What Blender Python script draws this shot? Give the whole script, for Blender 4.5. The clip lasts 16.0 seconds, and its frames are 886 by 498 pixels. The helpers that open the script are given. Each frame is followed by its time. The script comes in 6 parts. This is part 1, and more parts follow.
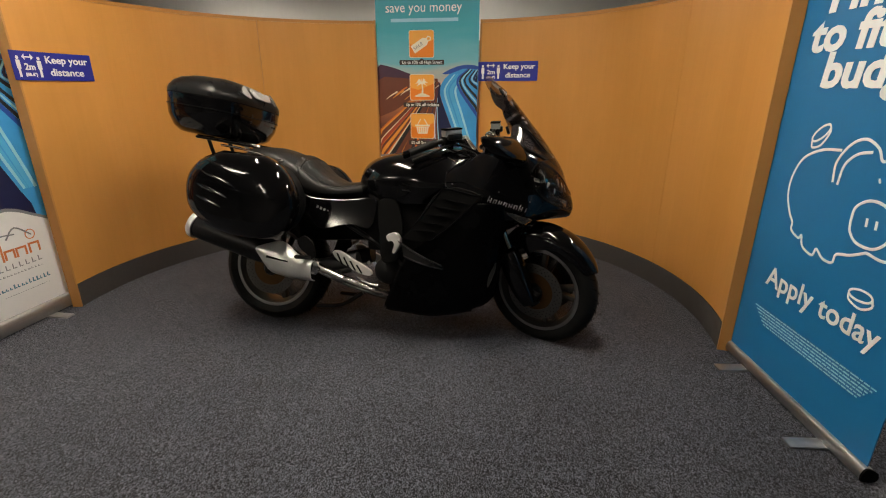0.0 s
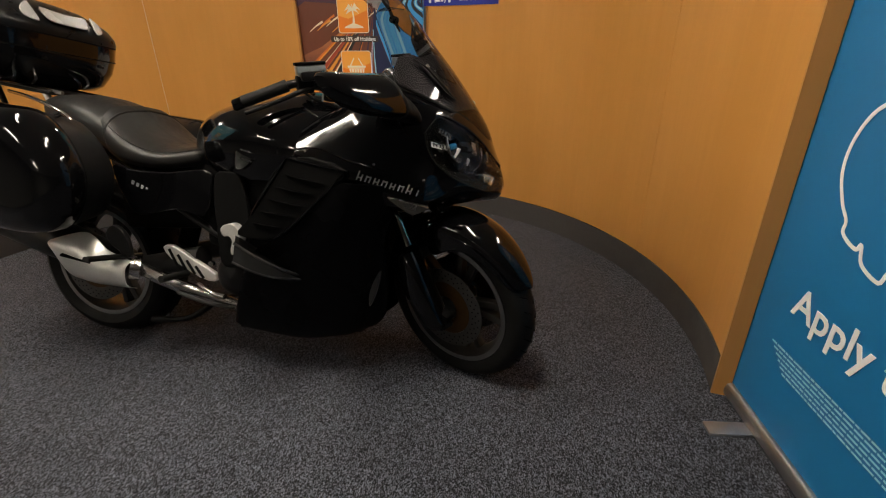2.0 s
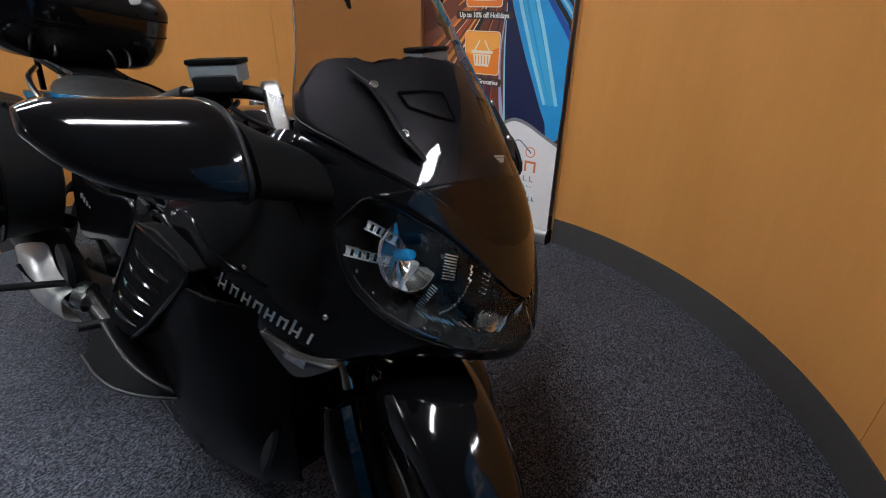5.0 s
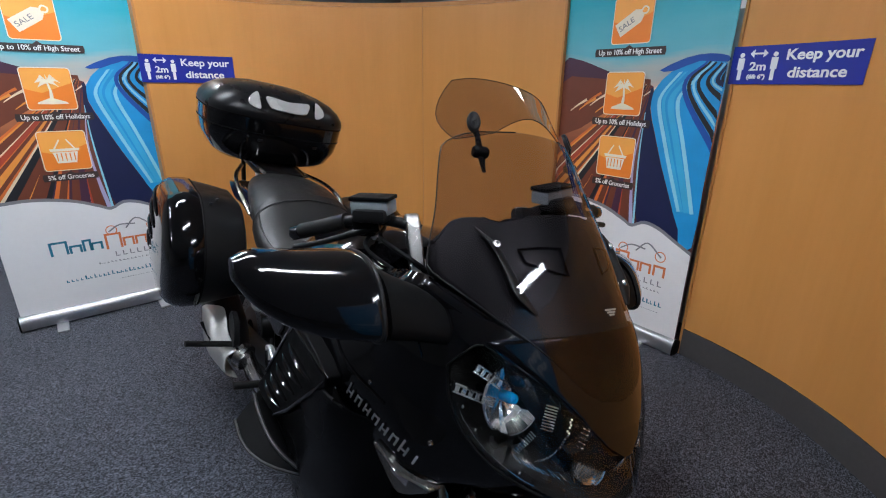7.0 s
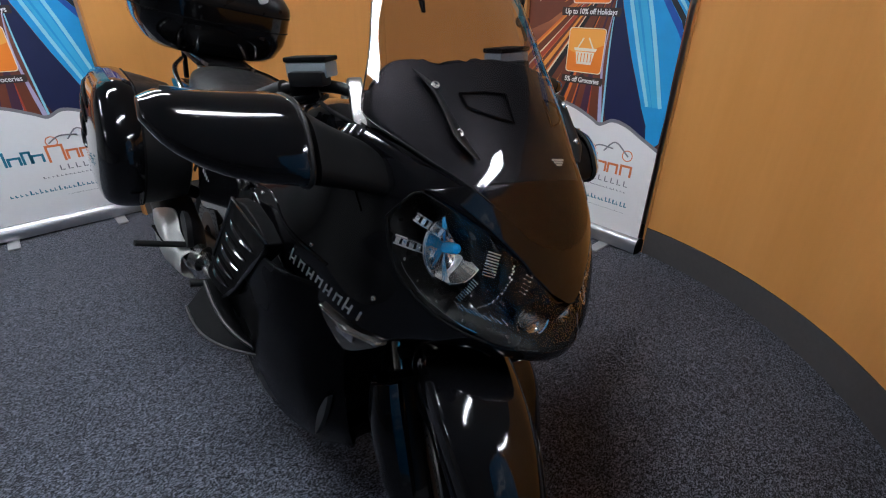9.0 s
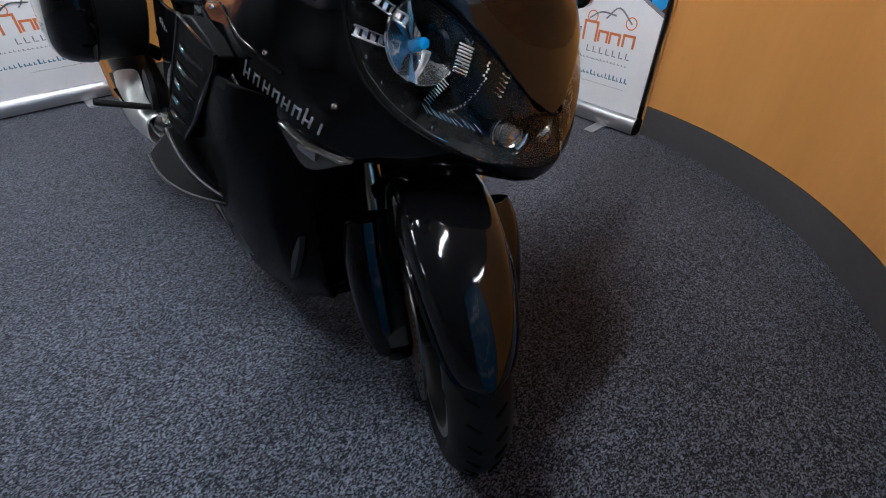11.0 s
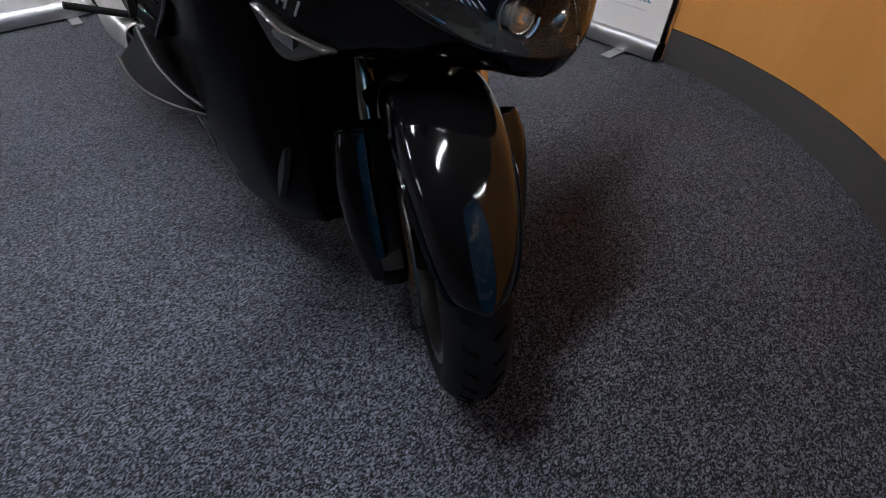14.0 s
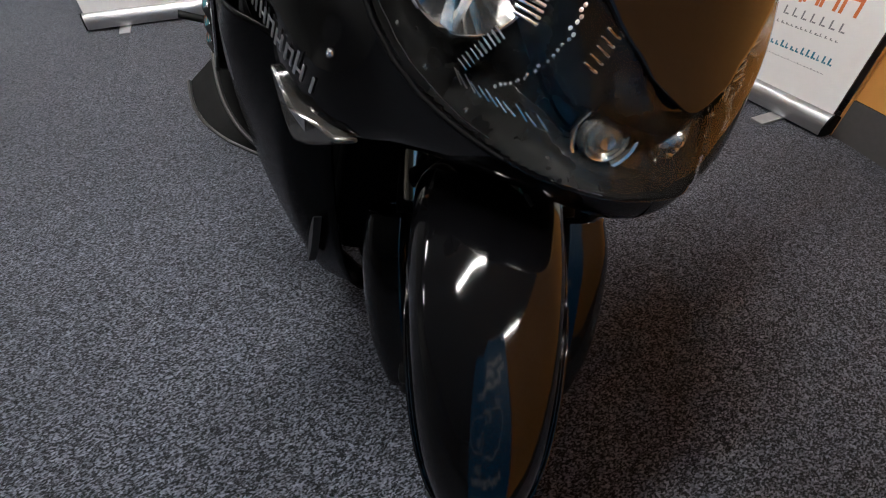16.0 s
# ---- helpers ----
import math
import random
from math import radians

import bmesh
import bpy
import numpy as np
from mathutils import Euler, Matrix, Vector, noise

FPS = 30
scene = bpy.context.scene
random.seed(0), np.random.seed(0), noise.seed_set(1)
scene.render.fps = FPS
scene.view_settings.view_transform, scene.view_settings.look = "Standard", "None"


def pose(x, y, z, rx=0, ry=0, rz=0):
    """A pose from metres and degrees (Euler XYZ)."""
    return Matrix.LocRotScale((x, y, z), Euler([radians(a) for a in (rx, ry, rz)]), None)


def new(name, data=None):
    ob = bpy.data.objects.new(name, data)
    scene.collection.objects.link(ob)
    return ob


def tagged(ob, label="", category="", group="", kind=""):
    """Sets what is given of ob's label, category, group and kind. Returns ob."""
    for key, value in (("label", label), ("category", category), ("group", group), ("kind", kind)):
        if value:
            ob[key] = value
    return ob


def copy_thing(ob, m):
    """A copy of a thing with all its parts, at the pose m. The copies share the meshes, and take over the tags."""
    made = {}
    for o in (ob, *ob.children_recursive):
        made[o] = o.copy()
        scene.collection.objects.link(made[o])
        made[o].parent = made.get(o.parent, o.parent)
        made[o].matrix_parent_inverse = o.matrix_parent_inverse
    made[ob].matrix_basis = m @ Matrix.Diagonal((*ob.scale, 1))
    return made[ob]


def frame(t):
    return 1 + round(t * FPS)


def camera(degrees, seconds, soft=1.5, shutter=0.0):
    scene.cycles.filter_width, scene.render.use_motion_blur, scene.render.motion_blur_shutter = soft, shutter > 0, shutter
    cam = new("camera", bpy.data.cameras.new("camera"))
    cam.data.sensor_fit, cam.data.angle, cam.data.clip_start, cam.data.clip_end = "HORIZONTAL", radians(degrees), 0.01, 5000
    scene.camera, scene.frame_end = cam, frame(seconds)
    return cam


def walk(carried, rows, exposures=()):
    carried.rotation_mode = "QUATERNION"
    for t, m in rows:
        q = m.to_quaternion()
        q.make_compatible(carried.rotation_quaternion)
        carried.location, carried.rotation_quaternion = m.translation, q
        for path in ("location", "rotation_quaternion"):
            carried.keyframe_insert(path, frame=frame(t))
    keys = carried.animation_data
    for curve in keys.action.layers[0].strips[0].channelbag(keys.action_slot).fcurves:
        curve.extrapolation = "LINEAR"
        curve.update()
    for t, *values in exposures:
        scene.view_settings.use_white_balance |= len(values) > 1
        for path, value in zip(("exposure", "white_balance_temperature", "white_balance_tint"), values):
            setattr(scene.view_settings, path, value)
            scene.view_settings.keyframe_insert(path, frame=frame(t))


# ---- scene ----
cam = camera(86.9, 16.0, soft=1.1)
METRES, EYE, TILT, LEAN, TURN = 2.91, 1.30, -19.0, 0.0, 8.5
ROWS = [
    (0.0, 0.0, 0.0, 0.0, 0.0, 0.0, -0.0),
    (0.5, 0.0333, 0.0463, 0.0042, -0.9, -1.75, 0.38),
    (1.0, 0.0677, 0.142, 0.0171, -1.48, -3.65, 0.61),
    (1.5, 0.1091, 0.2084, 0.0361, -0.05, -4.66, 0.19),
    (2.0, 0.1768, 0.272, 0.0538, 1.7, -5.7, -0.23),
    (2.5, 0.2233, 0.3398, 0.0693, 4.22, -6.79, -1.17),
    (3.0, 0.2484, 0.4088, 0.0955, 7.71, -7.17, -2.73),
    (5.5, 0.2899, 0.5817, 0.1732, 30.39, -10.16, -10.3),
    (6.0, 0.2958, 0.5742, 0.1906, 35.56, -8.51, -11.82),
    (6.5, 0.2933, 0.5641, 0.2005, 39.39, -6.95, -12.82),
    (7.0, 0.2916, 0.5575, 0.2101, 40.87, -5.29, -13.15),
    (7.5, 0.2924, 0.5558, 0.2104, 41.28, -5.01, -13.13),
    (8.0, 0.3002, 0.566, 0.1975, 40.11, -7.71, -12.83),
    (8.5, 0.3075, 0.5755, 0.1837, 38.9, -10.85, -12.46),
    (9.0, 0.311, 0.582, 0.1704, 37.92, -13.3, -12.18),
    (9.5, 0.3167, 0.5933, 0.1551, 36.73, -16.79, -11.92),
    (12.0, 0.3362, 0.6002, 0.1037, 38.79, -25.98, -12.49),
    (12.5, 0.3381, 0.6005, 0.0997, 38.72, -26.86, -12.51),
    (13.0, 0.3404, 0.6031, 0.0965, 37.82, -28.14, -12.31),
    (13.5, 0.3391, 0.6096, 0.0912, 37.85, -29.92, -12.34),
    (14.0, 0.3297, 0.6195, 0.0917, 38.75, -30.74, -12.55),
    (14.5, 0.3074, 0.6438, 0.0978, 40.63, -31.53, -12.96),
    (15.0, 0.2875, 0.6614, 0.1086, 41.87, -31.64, -13.22),
    (15.5, 0.2848, 0.6827, 0.1128, 47.99, -32.73, -14.58),
    (16.0, 0.2906, 0.6969, 0.1176, 55.56, -33.94, -16.02),
]
walk(cam, [(t, pose(0, 0, EYE, TILT, LEAN, TURN) @ pose(METRES * x, METRES * y, METRES * z, 90 + pitch, roll, yaw)) for t, x, y, z, yaw, pitch, roll in ROWS],
     exposures=[(0.0, -0.1, 7300, 10), (3.0, -0.1, 7250, 10), (5.5, -0.05, 5450, 10), (7.5, 0.0, 5450, 10), (9.5, 0.0, 5450, 10), (12.0, 0.25, 5450, 10), (13.0, 0.15, 5500, 10), (14.0, 0.05, 5700, 10), (15.0, 0.15, 5900, 10), (16.0, 0.35, 6150, 10)])

# ---- world and exposure ----
world = bpy.data.worlds.new("world")
scene.world = world
world.use_nodes = True
world.node_tree.nodes["Background"].inputs[0].default_value = (0.6, 0.7, 0.9, 1)
world.node_tree.nodes["Background"].inputs[1].default_value = 0.02
LAMP = 128.0          # strength of the ceiling diffusers

# ---- materials ----


def nodes_of(name):
    m = bpy.data.materials.new(name)
    m.use_nodes = True
    return m, m.node_tree.nodes, m.node_tree.links, m.node_tree.nodes["Principled BSDF"]


def plain(name, colour, rough=0.5, metal=0.0, coat=0.0, coat_ior=1.5, vary=0.06, scale=40.0, bump=0.0, spec=0.5, grain=(1, 1, 1), coat_rough=0.03):
    """Surface with two scales of variation in colour and roughness and an optional fine relief."""
    m, n, l, b = nodes_of(name)
    b.inputs["Metallic"].default_value = metal
    b.inputs["Coat Weight"].default_value = coat
    b.inputs["Coat IOR"].default_value = coat_ior
    b.inputs["Coat Roughness"].default_value = coat_rough
    b.inputs["Specular IOR Level"].default_value = spec
    co = n.new("ShaderNodeTexCoord")
    mp = n.new("ShaderNodeMapping")
    mp.inputs["Scale"].default_value = grain
    l.new(co.outputs["Object"], mp.inputs["Vector"])
    t1, t2 = n.new("ShaderNodeTexNoise"), n.new("ShaderNodeTexNoise")
    t1.inputs["Scale"].default_value, t2.inputs["Scale"].default_value = scale, scale * 0.12
    t1.inputs["Detail"].default_value = 4
    for t in (t1, t2):
        l.new(mp.outputs["Vector"], t.inputs["Vector"])
    mix = n.new("ShaderNodeMath")
    mix.operation = "ADD"
    l.new(t1.outputs["Fac"], mix.inputs[0])
    l.new(t2.outputs["Fac"], mix.inputs[1])
    rmp = n.new("ShaderNodeMapRange")
    rmp.inputs["From Min"].default_value, rmp.inputs["From Max"].default_value = 0.6, 1.4
    rmp.inputs["To Min"].default_value, rmp.inputs["To Max"].default_value = 1 - vary, 1 + vary
    l.new(mix.outputs[0], rmp.inputs["Value"])
    mul = n.new("ShaderNodeVectorMath")
    mul.operation = "SCALE"
    mul.inputs[0].default_value = colour[:3]
    l.new(rmp.outputs[0], mul.inputs["Scale"])
    l.new(mul.outputs[0], b.inputs["Base Color"])
    rr = n.new("ShaderNodeMapRange")
    rr.inputs["From Min"].default_value, rr.inputs["From Max"].default_value = 0.3, 0.7
    rr.inputs["To Min"].default_value, rr.inputs["To Max"].default_value = max(0.02, rough * 0.85), min(1, rough * 1.15)
    l.new(t2.outputs["Fac"], rr.inputs["Value"])
    l.new(rr.outputs[0], b.inputs["Roughness"])
    if bump:
        bp = n.new("ShaderNodeBump")
        bp.inputs["Strength"].default_value = 0.6
        bp.inputs["Distance"].default_value = bump
        l.new(t1.outputs["Fac"], bp.inputs["Height"])
        l.new(bp.outputs["Normal"], b.inputs["Normal"])
    return m


def carpet_material():
    """Grey loop-pile carpet flecked with lighter and darker yarns."""
    m, n, l, b = nodes_of("carpet")
    co = n.new("ShaderNodeTexCoord")
    v = n.new("ShaderNodeTexVoronoi")
    v.inputs["Scale"].default_value = 370
    no = n.new("ShaderNodeTexNoise")
    no.inputs["Scale"].default_value, no.inputs["Detail"].default_value = 255, 4
    big = n.new("ShaderNodeTexNoise")
    big.inputs["Scale"].default_value, big.inputs["Detail"].default_value, big.inputs["Roughness"].default_value = 2.2, 10, 0.72
    mp = n.new("ShaderNodeMapping")
    mp.inputs["Scale"].default_value = (1, 0.55, 1)
    l.new(co.outputs["Object"], mp.inputs["Vector"])
    for t in (v, no):
        l.new(mp.outputs["Vector"], t.inputs["Vector"])
    l.new(co.outputs["Object"], big.inputs["Vector"])
    sep = n.new("ShaderNodeSeparateColor")
    l.new(v.outputs["Color"], sep.inputs[0])
    add = n.new("ShaderNodeMath")
    add.operation = "MULTIPLY_ADD"
    add.inputs[1].default_value = 0.55
    l.new(sep.outputs[0], add.inputs[0])
    l.new(no.outputs["Fac"], add.inputs[2])
    ramp = n.new("ShaderNodeValToRGB")
    e = ramp.color_ramp.elements
    e[0].position, e[0].color = 0.42, (0.0040, 0.0045, 0.0060, 1)
    e[1].position, e[1].color = 1.0, (0.126, 0.133, 0.165, 1)
    k = e.new(0.72)
    k.color = (0.0122, 0.0129, 0.0160, 1)
    l.new(add.outputs[0], ramp.inputs[0])
    mid = n.new("ShaderNodeTexNoise")
    mid.inputs["Scale"].default_value, mid.inputs["Detail"].default_value = 85, 2
    l.new(mp.outputs["Vector"], mid.inputs["Vector"])
    fleck = n.new("ShaderNodeMapRange")
    fleck.inputs["From Min"].default_value, fleck.inputs["From Max"].default_value = 0.3, 0.7
    fleck.inputs["To Min"].default_value, fleck.inputs["To Max"].default_value = 0.62, 1.38
    l.new(mid.outputs["Fac"], fleck.inputs["Value"])
    rng = n.new("ShaderNodeMapRange")
    rng.inputs["To Min"].default_value, rng.inputs["To Max"].default_value = 0.55, 1.45
    l.new(big.outputs["Fac"], rng.inputs["Value"])
    mul = n.new("ShaderNodeVectorMath")
    mul.operation = "SCALE"
    l.new(ramp.outputs["Color"], mul.inputs[0])
    both = n.new("ShaderNodeMath")
    both.operation = "MULTIPLY"
    l.new(rng.outputs[0], both.inputs[0])
    l.new(fleck.outputs[0], both.inputs[1])
    l.new(both.outputs[0], mul.inputs["Scale"])
    l.new(mul.outputs[0], b.inputs["Base Color"])
    b.inputs["Roughness"].default_value = 0.95
    b.inputs["Specular IOR Level"].default_value = 0.15
    b.inputs["Sheen Weight"].default_value = 0.22
    b.inputs["Sheen Roughness"].default_value = 0.45
    b.inputs["Sheen Tint"].default_value = (0.62, 0.64, 0.72, 1)
    bp = n.new("ShaderNodeBump")
    bp.inputs["Strength"].default_value, bp.inputs["Distance"].default_value = 0.9, 0.004
    l.new(add.outputs[0], bp.inputs["Height"])
    l.new(bp.outputs["Normal"], b.inputs["Normal"])
    return m


def veneer_material(name, base):
    """Lacquered beech veneer with fine upright grain."""
    m, n, l, b = nodes_of(name)
    co = n.new("ShaderNodeTexCoord")
    mp = n.new("ShaderNodeMapping")
    mp.inputs["Scale"].default_value = (14, 14, 0.9)
    l.new(co.outputs["Object"], mp.inputs["Vector"])
    g = n.new("ShaderNodeTexNoise")
    g.inputs["Scale"].default_value, g.inputs["Detail"].default_value = 3.2, 7
    l.new(mp.outputs["Vector"], g.inputs["Vector"])
    mp2 = n.new("ShaderNodeMapping")
    mp2.inputs["Scale"].default_value = (1.6, 1.6, 0.35)
    l.new(co.outputs["Object"], mp2.inputs["Vector"])
    g2 = n.new("ShaderNodeTexNoise")
    g2.inputs["Scale"].default_value, g2.inputs["Detail"].default_value = 2.0, 3
    l.new(mp2.outputs["Vector"], g2.inputs["Vector"])
    mix = n.new("ShaderNodeMath")
    mix.operation = "MULTIPLY_ADD"
    mix.inputs[1].default_value = 0.30
    l.new(g.outputs["Fac"], mix.inputs[0])
    l.new(g2.outputs["Fac"], mix.inputs[2])
    ramp = n.new("ShaderNodeValToRGB")
    e = ramp.color_ramp.elements
    e[0].position, e[0].color = 0.48, (base[0] * 0.94, base[1] * 0.93, base[2] * 0.88, 1)
    e[1].position, e[1].color = 0.84, (base[0] * 1.05, base[1] * 1.06, base[2] * 1.10, 1)
    l.new(mix.outputs[0], ramp.inputs[0])
    l.new(ramp.outputs["Color"], b.inputs["Base Color"])
    b.inputs["Roughness"].default_value = 0.36
    b.inputs["Specular IOR Level"].default_value = 0.35
    bp = n.new("ShaderNodeBump")
    bp.inputs["Strength"].default_value, bp.inputs["Distance"].default_value = 0.15, 0.001
    l.new(g.outputs["Fac"], bp.inputs["Height"])
    l.new(bp.outputs["Normal"], b.inputs["Normal"])
    return m


def glass(name, colour, rough=0.02, ior=1.45):
    m, n, l, b = nodes_of(name)
    b.inputs["Base Color"].default_value = (*colour, 1)
    b.inputs["Transmission Weight"].default_value = 1.0
    b.inputs["Roughness"].default_value = rough
    b.inputs["IOR"].default_value = ior
    return m


def tinted_sheet(name, colour, gloss=0.05, ior=1.5):
    """Thin clear plastic: see-through with its own tint and a glossy skin."""
    m, n, l, b = nodes_of(name)
    n.remove(b)
    out = n["Material Output"]
    tr = n.new("ShaderNodeBsdfTransparent")
    tr.inputs[0].default_value = (*colour, 1)
    gl = n.new("ShaderNodeBsdfGlossy")
    gl.inputs["Roughness"].default_value = gloss
    fr = n.new("ShaderNodeFresnel")
    fr.inputs[0].default_value = ior
    mx = n.new("ShaderNodeMixShader")
    l.new(fr.outputs[0], mx.inputs[0])
    l.new(tr.outputs[0], mx.inputs[1])
    l.new(gl.outputs[0], mx.inputs[2])
    l.new(mx.outputs[0], out.inputs[0])
    return m


def glow(name, colour, strength):
    m, n, l, b = nodes_of(name)
    b.inputs["Base Color"].default_value = (0.8, 0.8, 0.8, 1)
    b.inputs["Emission Color"].default_value = (*colour, 1)
    b.inputs["Emission Strength"].default_value = strength
    return m


CARPET = carpet_material()
VENEER = veneer_material("beech_veneer", (0.565, 0.261, 0.068))
EDGING = veneer_material("beech_edging", (0.46, 0.213, 0.064))
PLINTH = plain("plinth_grey", (0.060, 0.057, 0.058), 0.6, vary=0.12, scale=60)
WALL_PAINT = plain("wall_paint", (0.62, 0.62, 0.61), 0.8, vary=0.03, scale=90, bump=0.0004)
CEIL = plain("ceiling_tile", (0.74, 0.74, 0.72), 0.9, vary=0.05, scale=160, bump=0.001)
ALU = plain("brushed_aluminium", (0.46, 0.46, 0.47), 0.42, 1.0, vary=0.08, scale=200, grain=(0.05, 1, 1))
LAMP_WHITE = glow("lamp_diffuser", (1.0, 0.95, 0.86), LAMP)
GLOSS_BLACK = plain("black_lacquer", (0.0020, 0.0020, 0.0024), 0.10, coat=1.0, coat_ior=1.37, coat_rough=0.075, vary=0.1, scale=12, spec=0.05)
FAIRING_BLACK = plain("black_fairing_panel", (0.0022, 0.0022, 0.0025), 0.26, vary=0.1, scale=40, spec=0.07)
SATIN_BLACK = plain("satin_black_plastic", (0.0055, 0.0055, 0.006), 0.40, vary=0.12, scale=220, bump=0.0002, spec=0.17)
MATT_BLACK = plain("matt_black_plastic", (0.0026, 0.0026, 0.0028), 0.6, vary=0.15, scale=300, bump=0.0002, spec=0.06)
DARK_GREY = plain("dark_grey_casting", (0.014, 0.014, 0.015), 0.45, vary=0.15, scale=120, bump=0.0003, spec=0.3)
VINYL = plain("black_seat_vinyl", (0.011, 0.0105, 0.0105), 0.44, vary=0.1, scale=420, bump=0.0004, spec=0.4)
RUBBER = plain("tyre_rubber", (0.0045, 0.0045, 0.0045), 0.62, vary=0.2, scale=90, bump=0.0004, spec=0.22)
SILVER = plain("silver_casting", (0.62, 0.61, 0.59), 0.34, 0.6, vary=0.08, scale=150, bump=0.0002)
STEEL = plain("stainless_steel", (0.42, 0.41, 0.40), 0.25, 1.0, vary=0.1, scale=90, grain=(0.1, 1, 1))
DISC_STEEL = plain("dark_disc_steel", (0.10, 0.097, 0.093), 0.35, 0.9, vary=0.12, scale=120)
BRONZE = plain("bronze_disc_carrier", (0.085, 0.045, 0.018), 0.4, 0.9, vary=0.15, scale=90)
CHROME = plain("chrome_reflector", (0.85, 0.85, 0.86), 0.06, 1.0, vary=0.03, scale=30)
RIM_GREY = plain("gunmetal_rim", (0.060, 0.057, 0.054), 0.36, 0.5, vary=0.1, scale=80)
RIM_LIP = plain("polished_rim_lip", (0.26, 0.255, 0.25), 0.34, 1.0, vary=0.1, scale=80)
FORK_TUBE = plain("fork_tube_steel", (0.55, 0.50, 0.42), 0.14, 1.0, vary=0.04, scale=50)
LENS = tinted_sheet("clear_lens", (0.95, 0.95, 0.94), 0.03, 1.32)
SMOKE = tinted_sheet("smoked_screen", (0.56, 0.52, 0.56), 0.02, 1.39)
RED_LENS = plain("red_lens", (0.35, 0.02, 0.015), 0.1, coat=1.0)
GREY_REFLECTOR = plain("grey_reflector", (0.30, 0.295, 0.29), 0.25, coat=0.6, vary=0.05)
RES_GREY = plain("reservoir_plastic", (0.15, 0.17, 0.18), 0.3, vary=0.06, coat=0.3)
LETTER = plain("silver_lettering", (0.40, 0.40, 0.41), 0.35, 0.7, vary=0.05)
SIGN_BLUE = plain("sign_blue", (0.012, 0.022, 0.28), 0.35, vary=0.03)
PRINT_WHITE = plain("printed_white", (0.80, 0.80, 0.80), 0.5, vary=0.02)
PANEL_WHITE = plain("banner_white", (0.74, 0.73, 0.74), 0.5, vary=0.02)
BANNER_BLUE = plain("banner_blue", (0.004, 0.150, 0.360), 0.45, vary=0.03, scale=5)
ICON_ORANGE = plain("icon_orange", (0.80, 0.22, 0.015), 0.45, vary=0.1, scale=6)
ICON_LIGHT = plain("icon_orange_light", (0.86, 0.38, 0.06), 0.45, vary=0.05, scale=6)
ICON_CREAM = plain("icon_cream", (0.80, 0.72, 0.58), 0.5, vary=0.03)
CAPTION = plain("caption_dark", (0.035, 0.022, 0.020), 0.5, vary=0.05)
LOGO_TEAL = plain("logo_teal", (0.015, 0.15, 0.24), 0.5)
LOGO_ORANGE = plain("logo_orange", (0.62, 0.17, 0.05), 0.5)
LOGO_GREY = plain("logo_grey", (0.20, 0.20, 0.22), 0.5)
LAMP_GREY = plain("lamp_housing", (0.0085, 0.0083, 0.0080), 0.10, 0.1, vary=0.4, scale=45, spec=0.3)
LAMP_CHROME = plain("faceted_lamp_chrome", (0.84, 0.84, 0.83), 0.24, 1.0, vary=0.06, scale=50)
RIB_CHROME = plain("ribbed_chrome", (0.78, 0.77, 0.75), 0.26, 1.0, vary=0.15, scale=90)
LENS_RINGS = plain("ringed_lens", (0.42, 0.41, 0.38), 0.14, 0.85, coat=1.0, vary=0.2, scale=60)
LAMP_SILVER = plain("lamp_silver", (0.90, 0.90, 0.90), 0.30, 0.9, vary=0.12, scale=50)
INDICATOR = plain("clear_ribbed_indicator", (0.050, 0.048, 0.045), 0.16, 0.3, coat=1.0, vary=0.2, scale=60)
# darker wall colour: dimness of the unseen room and banner gap put into paint
SHADE_PAINT = plain("shade_wall_paint", (0.24, 0.24, 0.24), 0.85, vary=0.05, scale=90)
BULB_BLUE = plain("blue_bulb", (0.02, 0.25, 0.55), 0.1, 0.2, coat=1.0)
LID_BLACK = plain("sheen_black_plastic", (0.006, 0.006, 0.0065), 0.30, vary=0.12, scale=160, bump=0.0001, spec=0.16)

# ---- builders ----
UNIT = 1.05     # the machine is drawn in units of 1.05 m


def part(name, bm, mat, parent=None, label="", smooth=True, outward=None, scale=1.0, angle=40, sub=0, thick=0.0, bevel=0.0):
    """Links a bmesh as one mesh object, under a thing or a part where parent is given."""
    bmesh.ops.remove_doubles(bm, verts=bm.verts, dist=1e-5)
    bmesh.ops.recalc_face_normals(bm, faces=bm.faces)
    if outward is not None:
        bm.normal_update()
        if sum(f.normal.dot(Vector(outward)) * f.calc_area() for f in bm.faces) < 0:
            bmesh.ops.reverse_faces(bm, faces=bm.faces)
    me = bpy.data.meshes.new(name)
    if scale != 1.0:
        bm.transform(Matrix.Scale(scale, 4))
    for f in bm.faces:
        f.smooth = smooth
    if smooth:
        lim = radians(angle)
        for e in bm.edges:
            if len(e.link_faces) == 2 and e.calc_face_angle(0) > lim:
                e.smooth = False
    bm.to_mesh(me)
    bm.free()
    me.materials.append(mat)
    ob = new(name, me)
    if parent is not None:
        ob.parent = parent
    if label:
        ob["label"] = label
    if thick:
        md = ob.modifiers.new("thickness", "SOLIDIFY")
        md.thickness, md.offset = thick * scale, -1
    if sub:
        md = ob.modifiers.new("smooth", "SUBSURF")
        md.levels = md.render_levels = sub
    if bevel:
        md = ob.modifiers.new("edges", "BEVEL")
        md.width, md.segments, md.limit_method = bevel * scale, 2, "ANGLE"
    return ob


